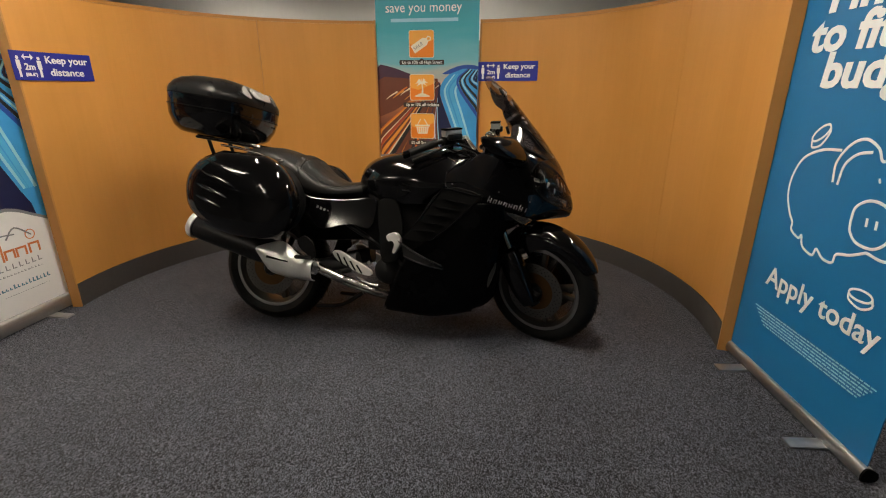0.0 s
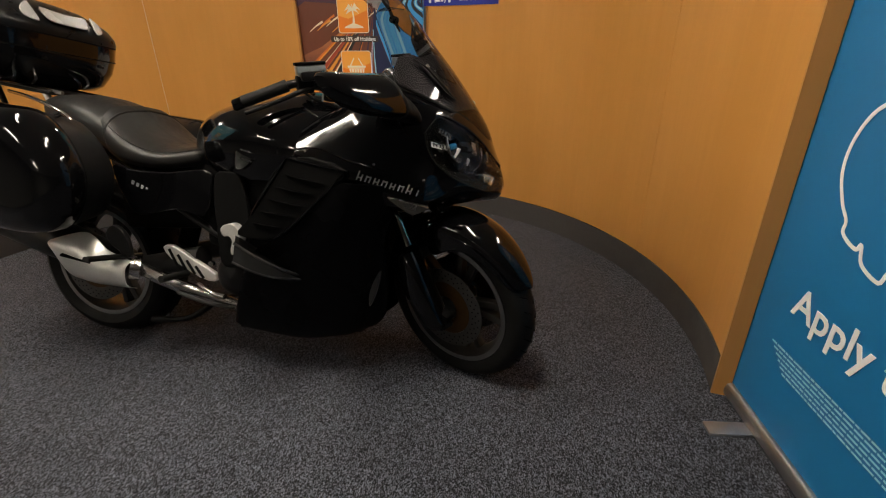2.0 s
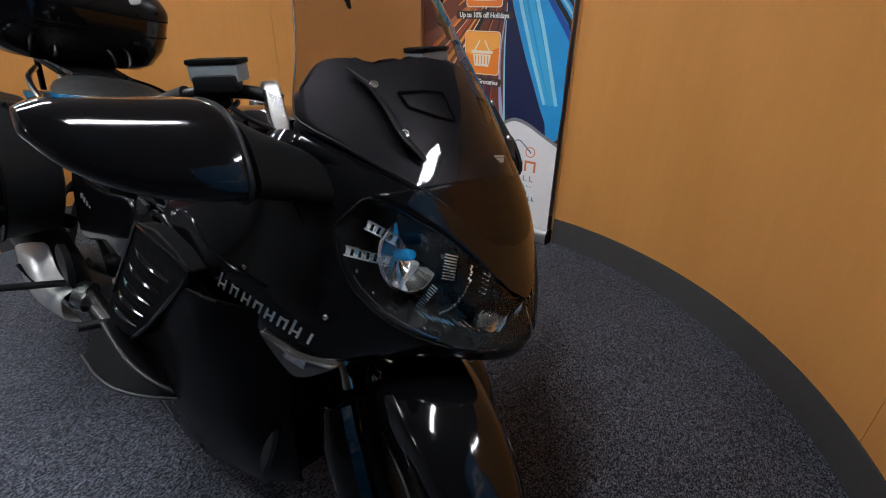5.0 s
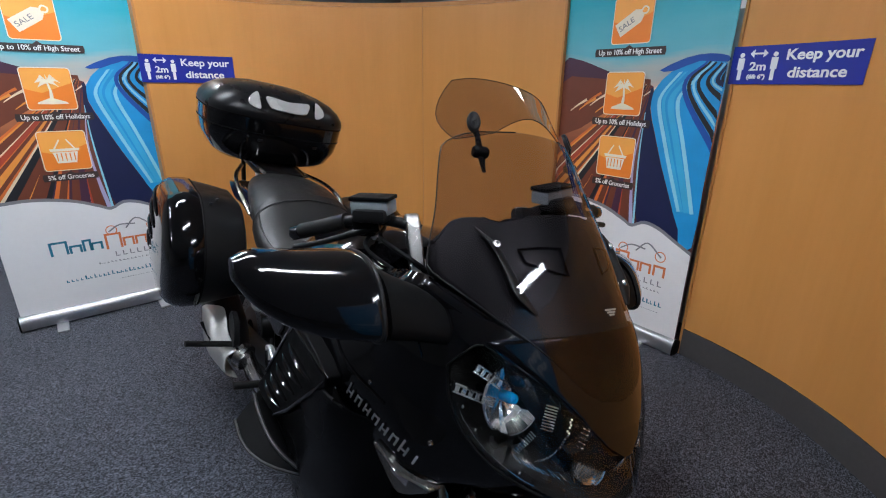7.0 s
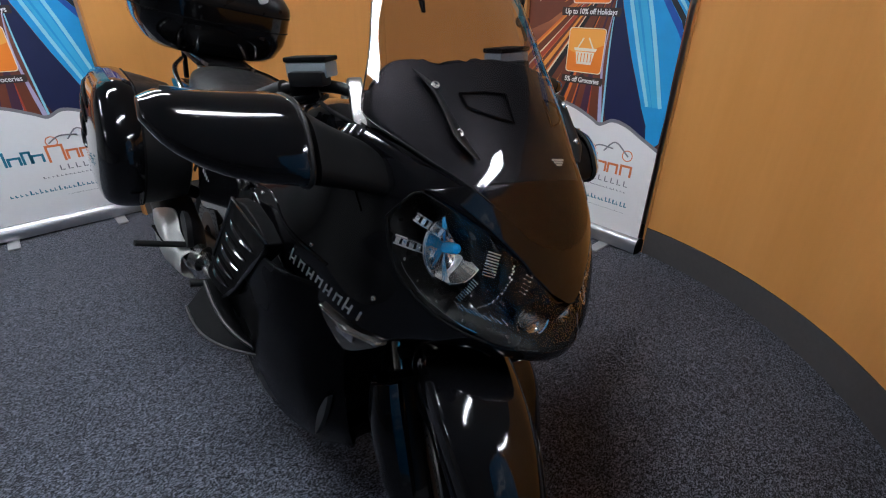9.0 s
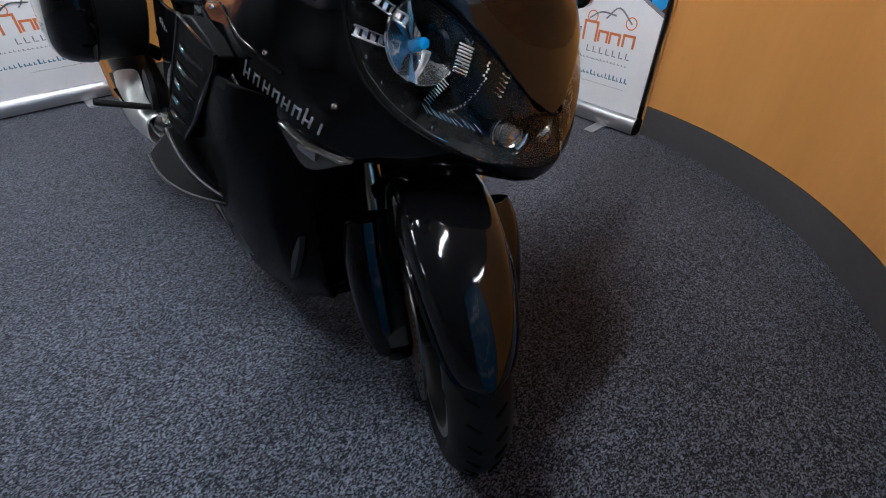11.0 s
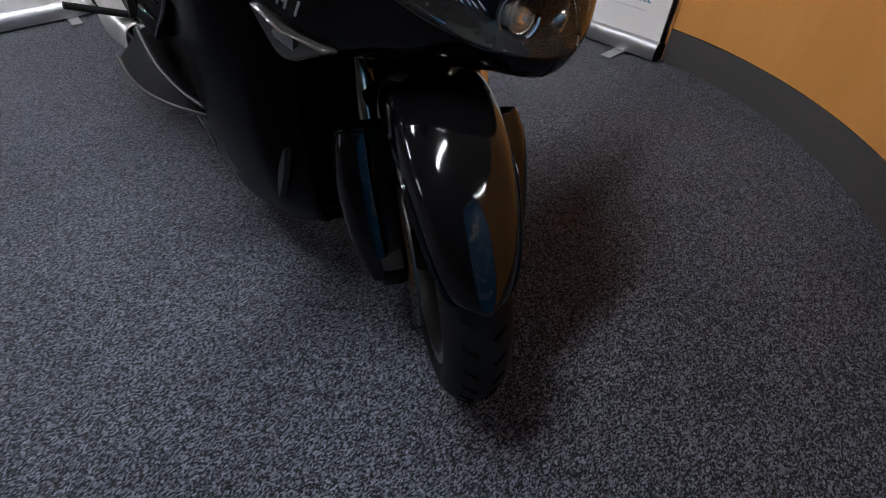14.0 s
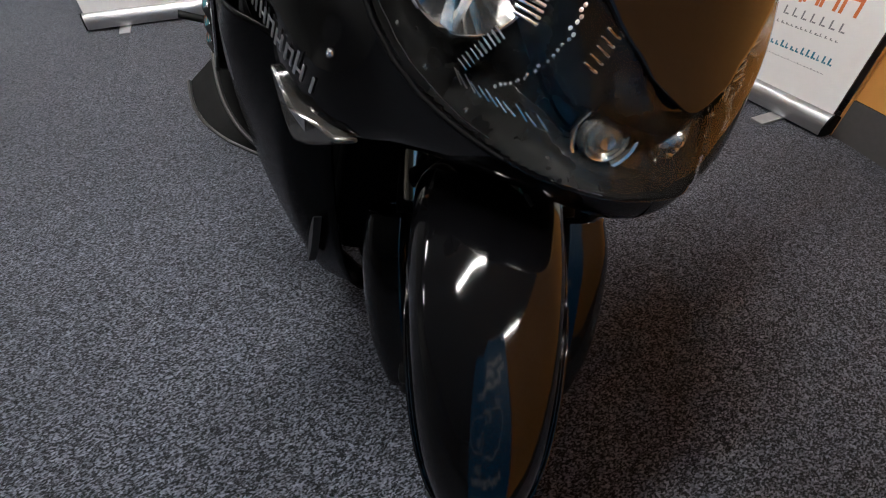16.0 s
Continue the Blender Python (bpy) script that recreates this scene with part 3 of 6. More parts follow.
def icon(b, z, kind, cap):
    x = -0.045
    s = 0.106

    def rounded(h, r):
        return [(x + sx * (h - r * (1 - ca)), z + sz * (h - r * (1 - sa))) for sx, sz, ca, sa in
                ((1, 1, 1, 0), (1, 1, .7, .7), (1, 1, 0, 1), (-1, 1, 0, 1), (-1, 1, .7, .7), (-1, 1, 1, 0), (-1, -1, 1, 0), (-1, -1, .7, .7), (-1, -1, 0, 1), (1, -1, 0, 1), (1, -1, .7, .7), (1, -1, 1, 0))]

    flat(rounded(s, 0.015), -0.0058, ICON_CREAM, "icon_border", b, 1)
    flat(rounded(s - 0.004, 0.013), -0.0062, ICON_ORANGE, "icon_field", b, 1)
    flat([(x - s + 0.006, z + 0.0), (x - s * 0.3, z - 0.02), (x + s - 0.006, z + 0.03), (x + s - 0.006, z + s - 0.012), (x + s - 0.016, z + s - 0.006), (x - s + 0.016, z + s - 0.006), (x - s + 0.006, z + s - 0.012)], -0.0066, ICON_LIGHT, "icon_sheen", b, 1)
    y = -0.0072
    if kind == "tag":
        c, sn = math.cos(radians(32)), math.sin(radians(32))

        def r(p):
            return (x - 0.01 + p[0] * c - p[1] * sn, z - 0.005 + p[0] * sn + p[1] * c)
        flat([r(p) for p in ((-0.075, -0.033), (0.045, -0.033), (0.07, -0.015), (0.07, 0.015), (0.045, 0.033), (-0.075, 0.033))], y, ICON_CREAM, "icon_tag", b, 1)
        words("icon_lettering", "SALE", 0.036, pose(r((-0.066, -0.012))[0], y - 0.0006, r((-0.066, -0.012))[1]) @ pose(0, 0, 0, 90, 0, 0) @ pose(0, 0, 0, 0, 0, 32), LOGO_GREY, b, width=0.085)
        bm = tube([(*r((0.055, 0.0)), 0), (*r((0.085, 0.018)), 0), (*r((0.10, 0.0)), 0), (*r((0.085, -0.014)), 0), (*r((0.06, 0.0)), 0)], 0.004, 6)
        bm.transform(Matrix(((1, 0, 0, 0), (0, 0, 0.15, y), (0, 1, 0, 0), (0, 0, 0, 1))))
        part("icon_string", bm, ICON_CREAM, b)
    elif kind == "palm":
        flat([(x - 0.062, z - 0.075), (x - 0.03, z - 0.056), (x + 0.0, z - 0.046), (x + 0.035, z - 0.056), (x + 0.07, z - 0.075)], y, ICON_CREAM, "icon_island", b, 2)
        flat([(x - 0.006, z - 0.05), (x + 0.010, z - 0.05), (x + 0.010, z - 0.01), (x + 0.002, z + 0.035), (x - 0.006, z + 0.035), (x + 0.0, z - 0.01)], y, ICON_CREAM, "icon_trunk", b, 2)
        for lf, (ang, ln) in enumerate(((10, 0.055), (50, 0.05), (95, 0.04), (140, 0.05), (172, 0.055), (-25, 0.05), (205, 0.05))):
            a = radians(ang)
            tip = (x + ln * math.cos(a), z + 0.035 + ln * math.sin(a) * 0.75 - 0.012)
            mid = (x + ln * 0.55 * math.cos(a), z + 0.035 + ln * 0.6 * math.sin(a) + 0.008)
            flat([(x, z + 0.030), (mid[0] + 0.004, mid[1] - 0.010), tip, (mid[0] - 0.002, mid[1] + 0.007), (x, z + 0.042)], y - 0.0006 * (lf + 1), ICON_CREAM, "icon_leaf", b, 1)
    else:
        flat([(x - 0.066, z + 0.012), (x + 0.066, z + 0.012), (x + 0.062, z - 0.002), (x - 0.062, z - 0.002)], y, ICON_CREAM, "icon_basket_rim", b, 1)
        flat([(x - 0.055, z - 0.006), (x + 0.055, z - 0.006), (x + 0.042, z - 0.065), (x - 0.042, z - 0.065)], y, ICON_CREAM, "icon_basket", b, 1)
        for k in range(5):
            xx = x + (k - 2) * 0.019
            flat([(xx - 0.003, z - 0.012), (xx + 0.003, z - 0.012), (xx + 0.002, z - 0.054), (xx - 0.002, z - 0.054)], y - 0.0006, ICON_ORANGE, "icon_slot", b, 1)
        for sgn in (1, -1):
            flat([(x + sgn * 0.048, z + 0.012), (x + sgn * 0.040, z + 0.012), (x + sgn * 0.012, z + 0.058), (x + sgn * 0.018, z + 0.062)], y, ICON_CREAM, "icon_handle", b, 1)
    cz, half = z - 0.142, cap[1] / 2 + 0.018
    flat([(x - half, cz - 0.019), (x + half, cz - 0.019), (x + half + 0.004, cz), (x + half, cz + 0.019), (x + 0.02, cz + 0.019), (x, cz + 0.033), (x - 0.02, cz + 0.019), (x - half, cz + 0.019), (x - half - 0.004, cz)], -0.0062, CAPTION, "caption_bar", b, 1)
    words("caption", cap[0], 0.035, front(x - cap[1] / 2, cz - 0.011, -0.0072), PRINT_WHITE, b, bold=0.0004, width=cap[1])


def finance_banner(m, label):
    b = new("pull_up_banner")
    b.matrix_basis = m
    w, h = 0.86, 2.10
    banner_frame(b, w, h, True)
    part("sheet", box((w, 0.004, h - 0.06), (0, 0.0, 0.06 + (h - 0.06) / 2)), DUSK, b, "printed dusk and light-trail picture sheet", smooth=False)
    # dark skyline, warm and cool light trails
    flat([(-0.428, 1.47), (-0.36, 1.48), (-0.25, 1.45), (-0.12, 1.405), (0.0, 1.385), (0.06, 1.37), (0.02, 1.33), (-0.16, 1.31), (-0.428, 1.27)], -0.0026, INK["plum"], "printed_haze", b, 2)
    flat([(-0.428, 1.36), (-0.30, 1.385), (-0.16, 1.375), (-0.02, 1.37), (0.09, 1.375), (0.06, 1.31), (-0.12, 1.22), (-0.428, 1.06)], -0.0028, INK["brown"], "printed_glow", b, 2)
    rng = random.Random(11)
    warm, cold = ("orange", "amber", "brown", "orange", "cream", "rust", "orange", "brown"), ("plum", "lilac", "rust", "brown", "plum", "lilac", "black")
    n = 34
    for k in range(n):
        f = k / (n - 1)
        ink = warm[k % len(warm)] if rng.random() > f * f * 1.15 else cold[k % len(cold)]
        wd = rng.uniform(0.010, 0.034)
        streak(b, (0.055 + 0.055 * f, 1.362 - 0.02 * f), (-0.21 + 0.27 * f, 1.12 - 0.14 * f), (-0.66 + 0.76 * f, 0.74 - 0.14 * f), 0.002, wd, ink, -0.0030 - 0.00003 * ((k * 13) % n))
    for k in range(7):
        x0, z0 = -0.36 + 0.06 * k * rng.uniform(0.6, 1.2), 1.22 + 0.018 * rng.uniform(-1, 1) * (k + 1)
        streak(b, (x0, z0), (x0 + 0.05, z0 + 0.035), (x0 + 0.10, z0 + 0.062), 0.002, 0.007, ("cream", "amber", "orange")[k % 3], -0.0042)
    # broad blue bend with dark bands on its far side, dark road beside it
    flat([(0.32, 1.46), (0.19, 1.41), (0.118, 1.325), (0.112, 1.24), (0.154, 1.12), (0.216, 0.96), (0.30, 0.77), (0.36, 0.60), (0.4265, 0.60), (0.4265, 0.9), (0.4265, 1.2), (0.4265, 1.44)], -0.0044, INK["azure"], "printed_bend", b, 2)
    for k, (dx, dz, wd, ink) in enumerate(((0.030, 0.0, 0.012, "pale"), (0.052, 0.0, 0.010, "sky"), (0.085, 0.01, 0.020, "sky"), (0.120, 0.015, 0.012, "pale"))):
        pts = [(0.20 + dx, 1.405 - dz), (0.128 + dx, 1.31), (0.122 + dx, 1.24), (0.166 + dx, 1.11), (0.232 + dx * 0.9, 0.94), (0.31 + dx * 0.7, 0.76)]
        ring = [(min(p.x, 0.426), p.y) for p in spline([(x - wd / 2, z, 0) for x, z in pts], 4)] + [(min(p.x, 0.426), p.y) for p in spline([(x + wd, z + 0.004, 0) for x, z in pts], 4)][::-1]
        flat(ring, -0.0046 - 0.0001 * k, INK[ink], "printed_streak", b, 1)
    for k, (ink, wd) in enumerate((("blue", 0.016), ("black", 0.013), ("pale", 0.007), ("black", 0.012), ("azure", 0.010), ("black", 0.014), ("pale", 0.006), ("navy", 0.016), ("black", 0.012))):
        streak(b, (0.345 + 0.012 * k, 1.452 - 0.002 * k), (0.262 + 0.020 * k, 1.325 + 0.006 * k), (0.47 + 0.004 * k, 1.03 + 0.045 * k), 0.004, wd, ink, -0.0052 - 0.00004 * k)
    flat([(0.10, 1.33), (0.116, 1.32), (0.110, 1.24), (0.152, 1.12), (0.214, 0.96), (0.298, 0.77), (0.358, 0.60), (0.15, 0.60), (0.10, 0.85), (0.078, 1.10)], -0.0050, INK["navy"], "printed_road", b, 2)
    streak(b, (0.088, 1.22), (0.088, 1.0), (0.112, 0.62), 0.002, 0.006, "pale", -0.0051)
    flat([(0.13, 1.415), (0.25, 1.468), (0.35, 1.482), (0.4265, 1.470), (0.4265, 1.445), (0.31, 1.452), (0.20, 1.412)], -0.0053, INK["blue"], "printed_haze", b, 2)
    # white foot of the print with a cloud-shaped edge
    top = [(-0.43, 0.715), (-0.25, 0.725), (-0.08, 0.700), (0.04, 0.655), (0.10, 0.630), (0.17, 0.660), (0.25, 0.645), (0.34, 0.600), (0.43, 0.555)]
    edge = [(p.x, p.y) for p in spline([(x, z, 0) for x, z in top], 5)]
    flat([(-0.43, 0.07), (0.43, 0.07)] + [(x, z + 0.018) for x, z in edge[::-1]], -0.0053, LOGO_GREY, "printed_border", b, 1)
    flat([(-0.43, 0.07), (0.43, 0.07)] + edge[::-1], -0.0057, PANEL_WHITE, "printed_panel", b, 1)
    icon(b, 1.645, "tag", ("Up to 10% off High Street", 0.34))
    icon(b, 1.305, "palm", ("Up to 10% off Holidays", 0.29))
    icon(b, 0.985, "basket", ("5% off Groceries", 0.205))
    words("headline", "save you money", 0.105, front(-0.345, 1.885, -0.004), PRINT_WHITE, b, width=0.63)
    flat([(-0.30, 1.812), (0.26, 1.812), (0.26, 1.838), (-0.30, 1.838)], -0.004, INK["pale"], "printed_line", b, 1)
    # lender's mark as plain bars in its colours
    y = -0.0064
    marks = [(-0.185, 0.045, 0.405, 0.485, LOGO_TEAL), (-0.110, 0.030, 0.405, 0.452, LOGO_TEAL), (-0.055, 0.020, 0.405, 0.475, LOGO_TEAL), (-0.010, 0.030, 0.405, 0.452, LOGO_TEAL),
             (0.075, 0.045, 0.395, 0.490, LOGO_ORANGE), (0.150, 0.030, 0.400, 0.455, LOGO_ORANGE), (0.215, 0.032, 0.400, 0.455, LOGO_ORANGE), (0.290, 0.034, 0.400, 0.460, LOGO_ORANGE)]
    for cx, hw, z0, z1, mt in marks:
        for dx in (-hw * 0.8, hw * 0.8):
            flat([(cx + dx - 0.006, z0), (cx + dx + 0.006, z0), (cx + dx + 0.006, z1), (cx + dx - 0.006, z1)], y, mt, "logo_stroke", b, 1)
        flat([(cx - hw * 0.7, z1 - 0.012), (cx + hw * 0.7, z1 - 0.012), (cx + hw * 0.7, z1), (cx - hw * 0.7, z1)], y, mt, "logo_stroke", b, 1)
    for k in range(7):
        flat([(0.07 + k * 0.037, 0.345), (0.076 + k * 0.037, 0.345), (0.076 + k * 0.037, 0.375), (0.07 + k * 0.037, 0.375)], y, LOGO_GREY, "logo_stroke", b, 1)
        flat([(0.078 + k * 0.037, 0.345), (0.092 + k * 0.037, 0.345), (0.092 + k * 0.037, 0.350), (0.078 + k * 0.037, 0.350)], y, LOGO_GREY, "logo_stroke", b, 1)
    for s in ((0.06, 0.50, 0.12, 0.535, 0.20, 0.53), (0.15, 0.51, 0.21, 0.565, 0.29, 0.505)):
        bm = tube([(s[0], y, s[1]), (s[2], y, s[3]), (s[4], y, s[5])], 0.004, 6)
        part("logo_line", bm, LOGO_GREY, b)
    for cx in (0.075, 0.285):
        bm = lathe([(0.024, -0.0006), (0.029, -0.0006), (0.029, 0.0006), (0.024, 0.0006)], 24, at=(cx, y, 0.508))
        part("logo_ring", bm, LOGO_ORANGE, b)
    for x0, x1, z0, ht, step, mt in ((-0.02, 0.32, 0.312, 0.009, 0.020, LOGO_GREY), (-0.19, 0.32, 0.235, 0.020, 0.022, LOGO_TEAL), (0.06, 0.32, 0.20, 0.004, 0.014, LOGO_GREY)):
        rng = random.Random(int(z0 * 1000))
        x = x0
        while x < x1 - 0.004:
            ln = step * rng.uniform(0.45, 0.85)
            up = ht * rng.choice((0.75, 0.75, 1.0, 1.25))
            flat([(x, z0), (x + ln * 0.42, z0), (x + ln * 0.42, z0 + up), (x, z0 + up)], y, mt, "printed_dash", b, 1)
            flat([(x + ln * 0.5, z0), (x + ln, z0), (x + ln, z0 + ht * 0.3), (x + ln * 0.5, z0 + ht * 0.3)], y, mt, "printed_dash", b, 1)
            x += step
    return tagged(b, label, "banner", "pull-up banners")


finance_banner(pose(-0.755, 4.150, 0), "tall pull-up banner with light-trail print, standing between curved beech walls")
finance_banner(pose(-2.735, 1.905, 0, 0, 0, 90), "tall pull-up banner with light-trail print, standing beside curved beech wall")


def savings_banner(m):
    b = new("pull_up_banner")
    b.matrix_basis = m
    w, h = 0.86, 2.10
    banner_frame(b, w, h, False, 0.62)
    part("sheet", box((w, 0.004, h - 0.04), (0, 0.0, 0.04 + (h - 0.04) / 2)), BANNER_BLUE, b, "bright blue printed sheet", smooth=False)
    y = -0.004
    words("headline", "Fin", 0.175, front(-0.30, 1.578, y), PRINT_WHITE, b, bold=0.006, width=0.25, shear=0.08)
    words("headline", "to fit", 0.175, front(-0.350, 1.438, y), PRINT_WHITE, b, bold=0.006, width=0.40, shear=0.08)
    words("headline", "budget", 0.175, front(-0.247, 1.305, y), PRINT_WHITE, b, bold=0.006, width=0.55, shear=0.08)
    words("call", "Apply today", 0.125, front(-0.277, 0.450, y), PRINT_WHITE, b, bold=0.0018, width=0.61)
    for k in range(6):
        z = 0.325 - 0.0135 * k
        x0, x1 = -0.310 + 0.016 * k, 0.375 - 0.012 * k
        n = 20
        rng = random.Random(40 + k)
        x = x0
        while x < x1:
            ln = rng.uniform(0.010, 0.040)
            flat([(x, z), (min(x + ln, x1), z), (min(x + ln, x1), z + 0.0055), (x, z + 0.0055)], y, INK["pale"], "printed_line", b, 1)
            x += ln + 0.004
    # line drawing of a money box with coins
    def line(points, r=0.0055, close=False):
        pts = [(px + 0.058, y, pz + 0.096) for px, pz in points]
        bm = tube(pts, r, 8, 5)
        bm.transform(Matrix.Translation((0, y, 0)) @ Matrix.Diagonal((1, 0.12, 1, 1)) @ Matrix.Translation((0, -y, 0)))
        part("drawn_line", bm, PRINT_WHITE, b)
    line([(-0.105, 0.985), (-0.20, 0.975), (-0.29, 0.93), (-0.33, 0.85), (-0.33, 0.77), (-0.295, 0.70), (-0.265, 0.665), (-0.262, 0.635), (-0.235, 0.618), (-0.205, 0.612), (-0.195, 0.628), (-0.175, 0.585), (-0.115, 0.568), (-0.10, 0.60), (-0.06, 0.575), (-0.01, 0.575), (0.0, 0.612), (0.06, 0.63), (0.12, 0.66)])
    line([(-0.11, 0.865), (-0.115, 0.94), (-0.07, 1.01), (-0.01, 1.035), (0.05, 1.01), (0.08, 0.97), (0.13, 1.0), (0.20, 1.01)])
    line([(-0.085, 0.86), (-0.075, 0.935), (-0.03, 0.98), (0.03, 0.995)])
    line([(0.20, 1.01), (0.29, 0.97), (0.335, 0.88), (0.33, 0.78), (0.28, 0.70), (0.20, 0.655), (0.12, 0.66)])
    line([(0.02, 0.745), (0.025, 0.80), (0.075, 0.835), (0.14, 0.83), (0.19, 0.785), (0.185, 0.72), (0.14, 0.68), (0.07, 0.68), (0.03, 0.71), (0.02, 0.745)])
    line([(0.085, 0.775), (0.088, 0.745)])
    line([(0.125, 0.775), (0.128, 0.745)])
    line([(0.085, 0.905), (0.092, 0.908)], 0.009)
    line([(0.175, 0.905), (0.182, 0.908)], 0.009)
    for cx, cz, tilt in ((-0.228, 1.037, 38), (0.150, 0.510, 5)):
        c, s = math.cos(radians(tilt)), math.sin(radians(tilt))
        ring = [(cx + 0.05 * math.cos(a) * c - 0.02 * math.sin(a) * s, cz + 0.05 * math.cos(a) * s + 0.02 * math.sin(a) * c) for a in np.linspace(0, 2 * math.pi, 17)]
        line(ring, 0.0045)
        line([(cx - 0.05 * c, cz - 0.05 * s), (cx - 0.05 * c + 0.008, cz - 0.05 * s - 0.028), (cx + 0.012, cz - 0.045), (cx + 0.05 * c + 0.004, cz + 0.05 * s - 0.026), (cx + 0.05 * c, cz + 0.05 * s)], 0.0045)
    return tagged(b, "bright blue pull-up banner with white money-box drawing beside beech wall", "banner", "pull-up banners")


savings_banner(pose(1.215, 1.915, 0, 0, 0, -83.5))

# ---- the touring motorcycle ----
LEAN_LEFT = 12.0
bike = new("motorcycle")
bike.matrix_basis = pose(-1.3125, 2.365, 0, 0, 0, -2.5) @ Matrix.Rotation(radians(-LEAN_LEFT), 4, "X")
tagged(bike, "glossy black touring motorcycle with panniers, leaning on its side stand", "motorcycle")

# front assembly turned to the right about the steering axis
HEAD_AT, HEAD_RAKE, STEER = Vector((1.372, 0, 0.30)), 25.6, -29.0
HEAD_AXIS = Vector((-math.sin(radians(HEAD_RAKE)), 0, math.cos(radians(HEAD_RAKE))))
TURN_M = Matrix.Translation(HEAD_AT + Vector((0.004, 0.016, 0))) @ Matrix.Rotation(radians(STEER), 4, HEAD_AXIS) @ Matrix.Translation(-HEAD_AT)


def bp(name, bm, mat, parent=None, label="", turn=False, **kw):
    if turn:
        bm.transform(TURN_M @ Matrix.Translation((0, 0, 0) if turn is True else turn))
    return part(name, bm, mat, parent if parent is not None else bike, label, scale=UNIT, **kw)


def wheel(name, cx, cz, R, rim_r, half, label, turn, discs):
    hub = Vector((cx, 0, cz))
    prof = []
    for k in range(15):
        a = math.pi * k / 14
        prof.append((rim_r + 0.006 + (R - rim_r - 0.006) * math.sin(a) ** 0.62, -half * math.cos(a) * (1.0 if 0 < k < 14 else 0.78)))
    prof += [(rim_r - 0.006, half * 0.70), (rim_r - 0.006, -half * 0.70)]
    tyre = bp("tyre", lathe(prof, 72, at=hub), RUBBER, None, label, turn)
    for k in range(36):
        for s in (1, -1):
            a = 2 * math.pi * (k + 0.5 * (s > 0)) / 36
            bm = box((0.0035, half * 0.50, 0.004), (0, s * half * 0.40, rim_r + 0.006 + (R - rim_r - 0.006) * 0.947), (s * -24, 0, s * 38))
            bm.transform(Matrix.Translation(hub) @ Matrix.Rotation(a, 4, "Y"))
            bp("tread_groove", bm, MATT_BLACK, tyre, "", turn, smooth=False)
    w = half * 0.72
    bm = lathe([(rim_r + 0.004, -w), (rim_r + 0.006, -w - 0.006), (rim_r - 0.010, -w - 0.006), (rim_r - 0.016, -w + 0.006), (rim_r - 0.026, -w * 0.4), (rim_r - 0.026, w * 0.4), (rim_r - 0.016, w - 0.006), (rim_r - 0.010, w + 0.006), (rim_r + 0.006, w + 0.006), (rim_r + 0.004, w)], 72, at=hub)
    rim = bp("rim", bm, RIM_GREY, None, "gunmetal cast rim", turn)
    bm = lathe([(rim_r + 0.0065, -w - 0.0075), (rim_r - 0.003, -w - 0.0085), (rim_r - 0.010, -w - 0.0070), (rim_r - 0.003, -w - 0.0055)], 72, at=hub)
    lathe([(rim_r + 0.0065, w + 0.0075), (rim_r - 0.003, w + 0.0085), (rim_r - 0.010, w + 0.0070), (rim_r - 0.003, w + 0.0055)], 72, at=hub, bm=bm)
    bp("rim_lip", bm, RIM_LIP, rim, "bare metal rim edge", turn)
    for k in range(5):
        bm = bmesh.new()
        for d in (-0.16, 0.16):
            tmp = box((0.026, 0.034, rim_r - 0.055), (0, 0, (rim_r - 0.055) / 2 + 0.035), bevel=0.008)
            tmp.transform(Matrix.Translation(hub) @ Matrix.Rotation(2 * math.pi * k / 5 + d + 0.3, 4, "Y"))
            join(bm, tmp)
        bp("spoke", bm, RIM_GREY, rim, "", turn)
    bp("hub", lathe([(0.001, -0.07), (0.03, -0.07), (0.045, -0.045), (0.045, 0.045), (0.03, 0.07), (0.001, 0.07)], 32, at=hub), DARK_GREY, rim, "", turn)
    for y in discs:
        disc = bp("brake_disc", lathe([(0.098, -0.0022), (0.146, -0.0022), (0.146, 0.0022), (0.098, 0.0022)], 60, at=hub + Vector((0, y, 0))), DISC_STEEL, None, "drilled steel brake disc", turn)
        bm = lathe([(0.045, -0.003), (0.097, -0.002), (0.097, 0.002), (0.045, 0.003)], 40, at=hub + Vector((0, y, 0)))
        bp("carrier", bm, BRONZE, disc, "bronze disc carrier", turn)
        bm = bmesh.new()
        for k in range(30):
            a = 2 * math.pi * k / 30
            for r in (0.112, 0.124, 0.136):
                lathe([(0.0005, -0.003), (0.0028, -0.003), (0.0028, 0.003), (0.0005, 0.003)], 6, at=hub + Vector((r * math.cos(a + r * 9), y, r * math.sin(a + r * 9))), bm=bm)
        bp("drilling", bm, MATT_BLACK, disc, "", turn, smooth=False)


wheel("rear_wheel", -0.03, 0.298, 0.303, 0.214, 0.088, "rear tyre, black rubber", False, (-0.10,))
wheel("front_wheel", 1.418, 0.287, 0.294, 0.214, 0.057, "front tyre, black rubber", True, (-0.072, 0.072))

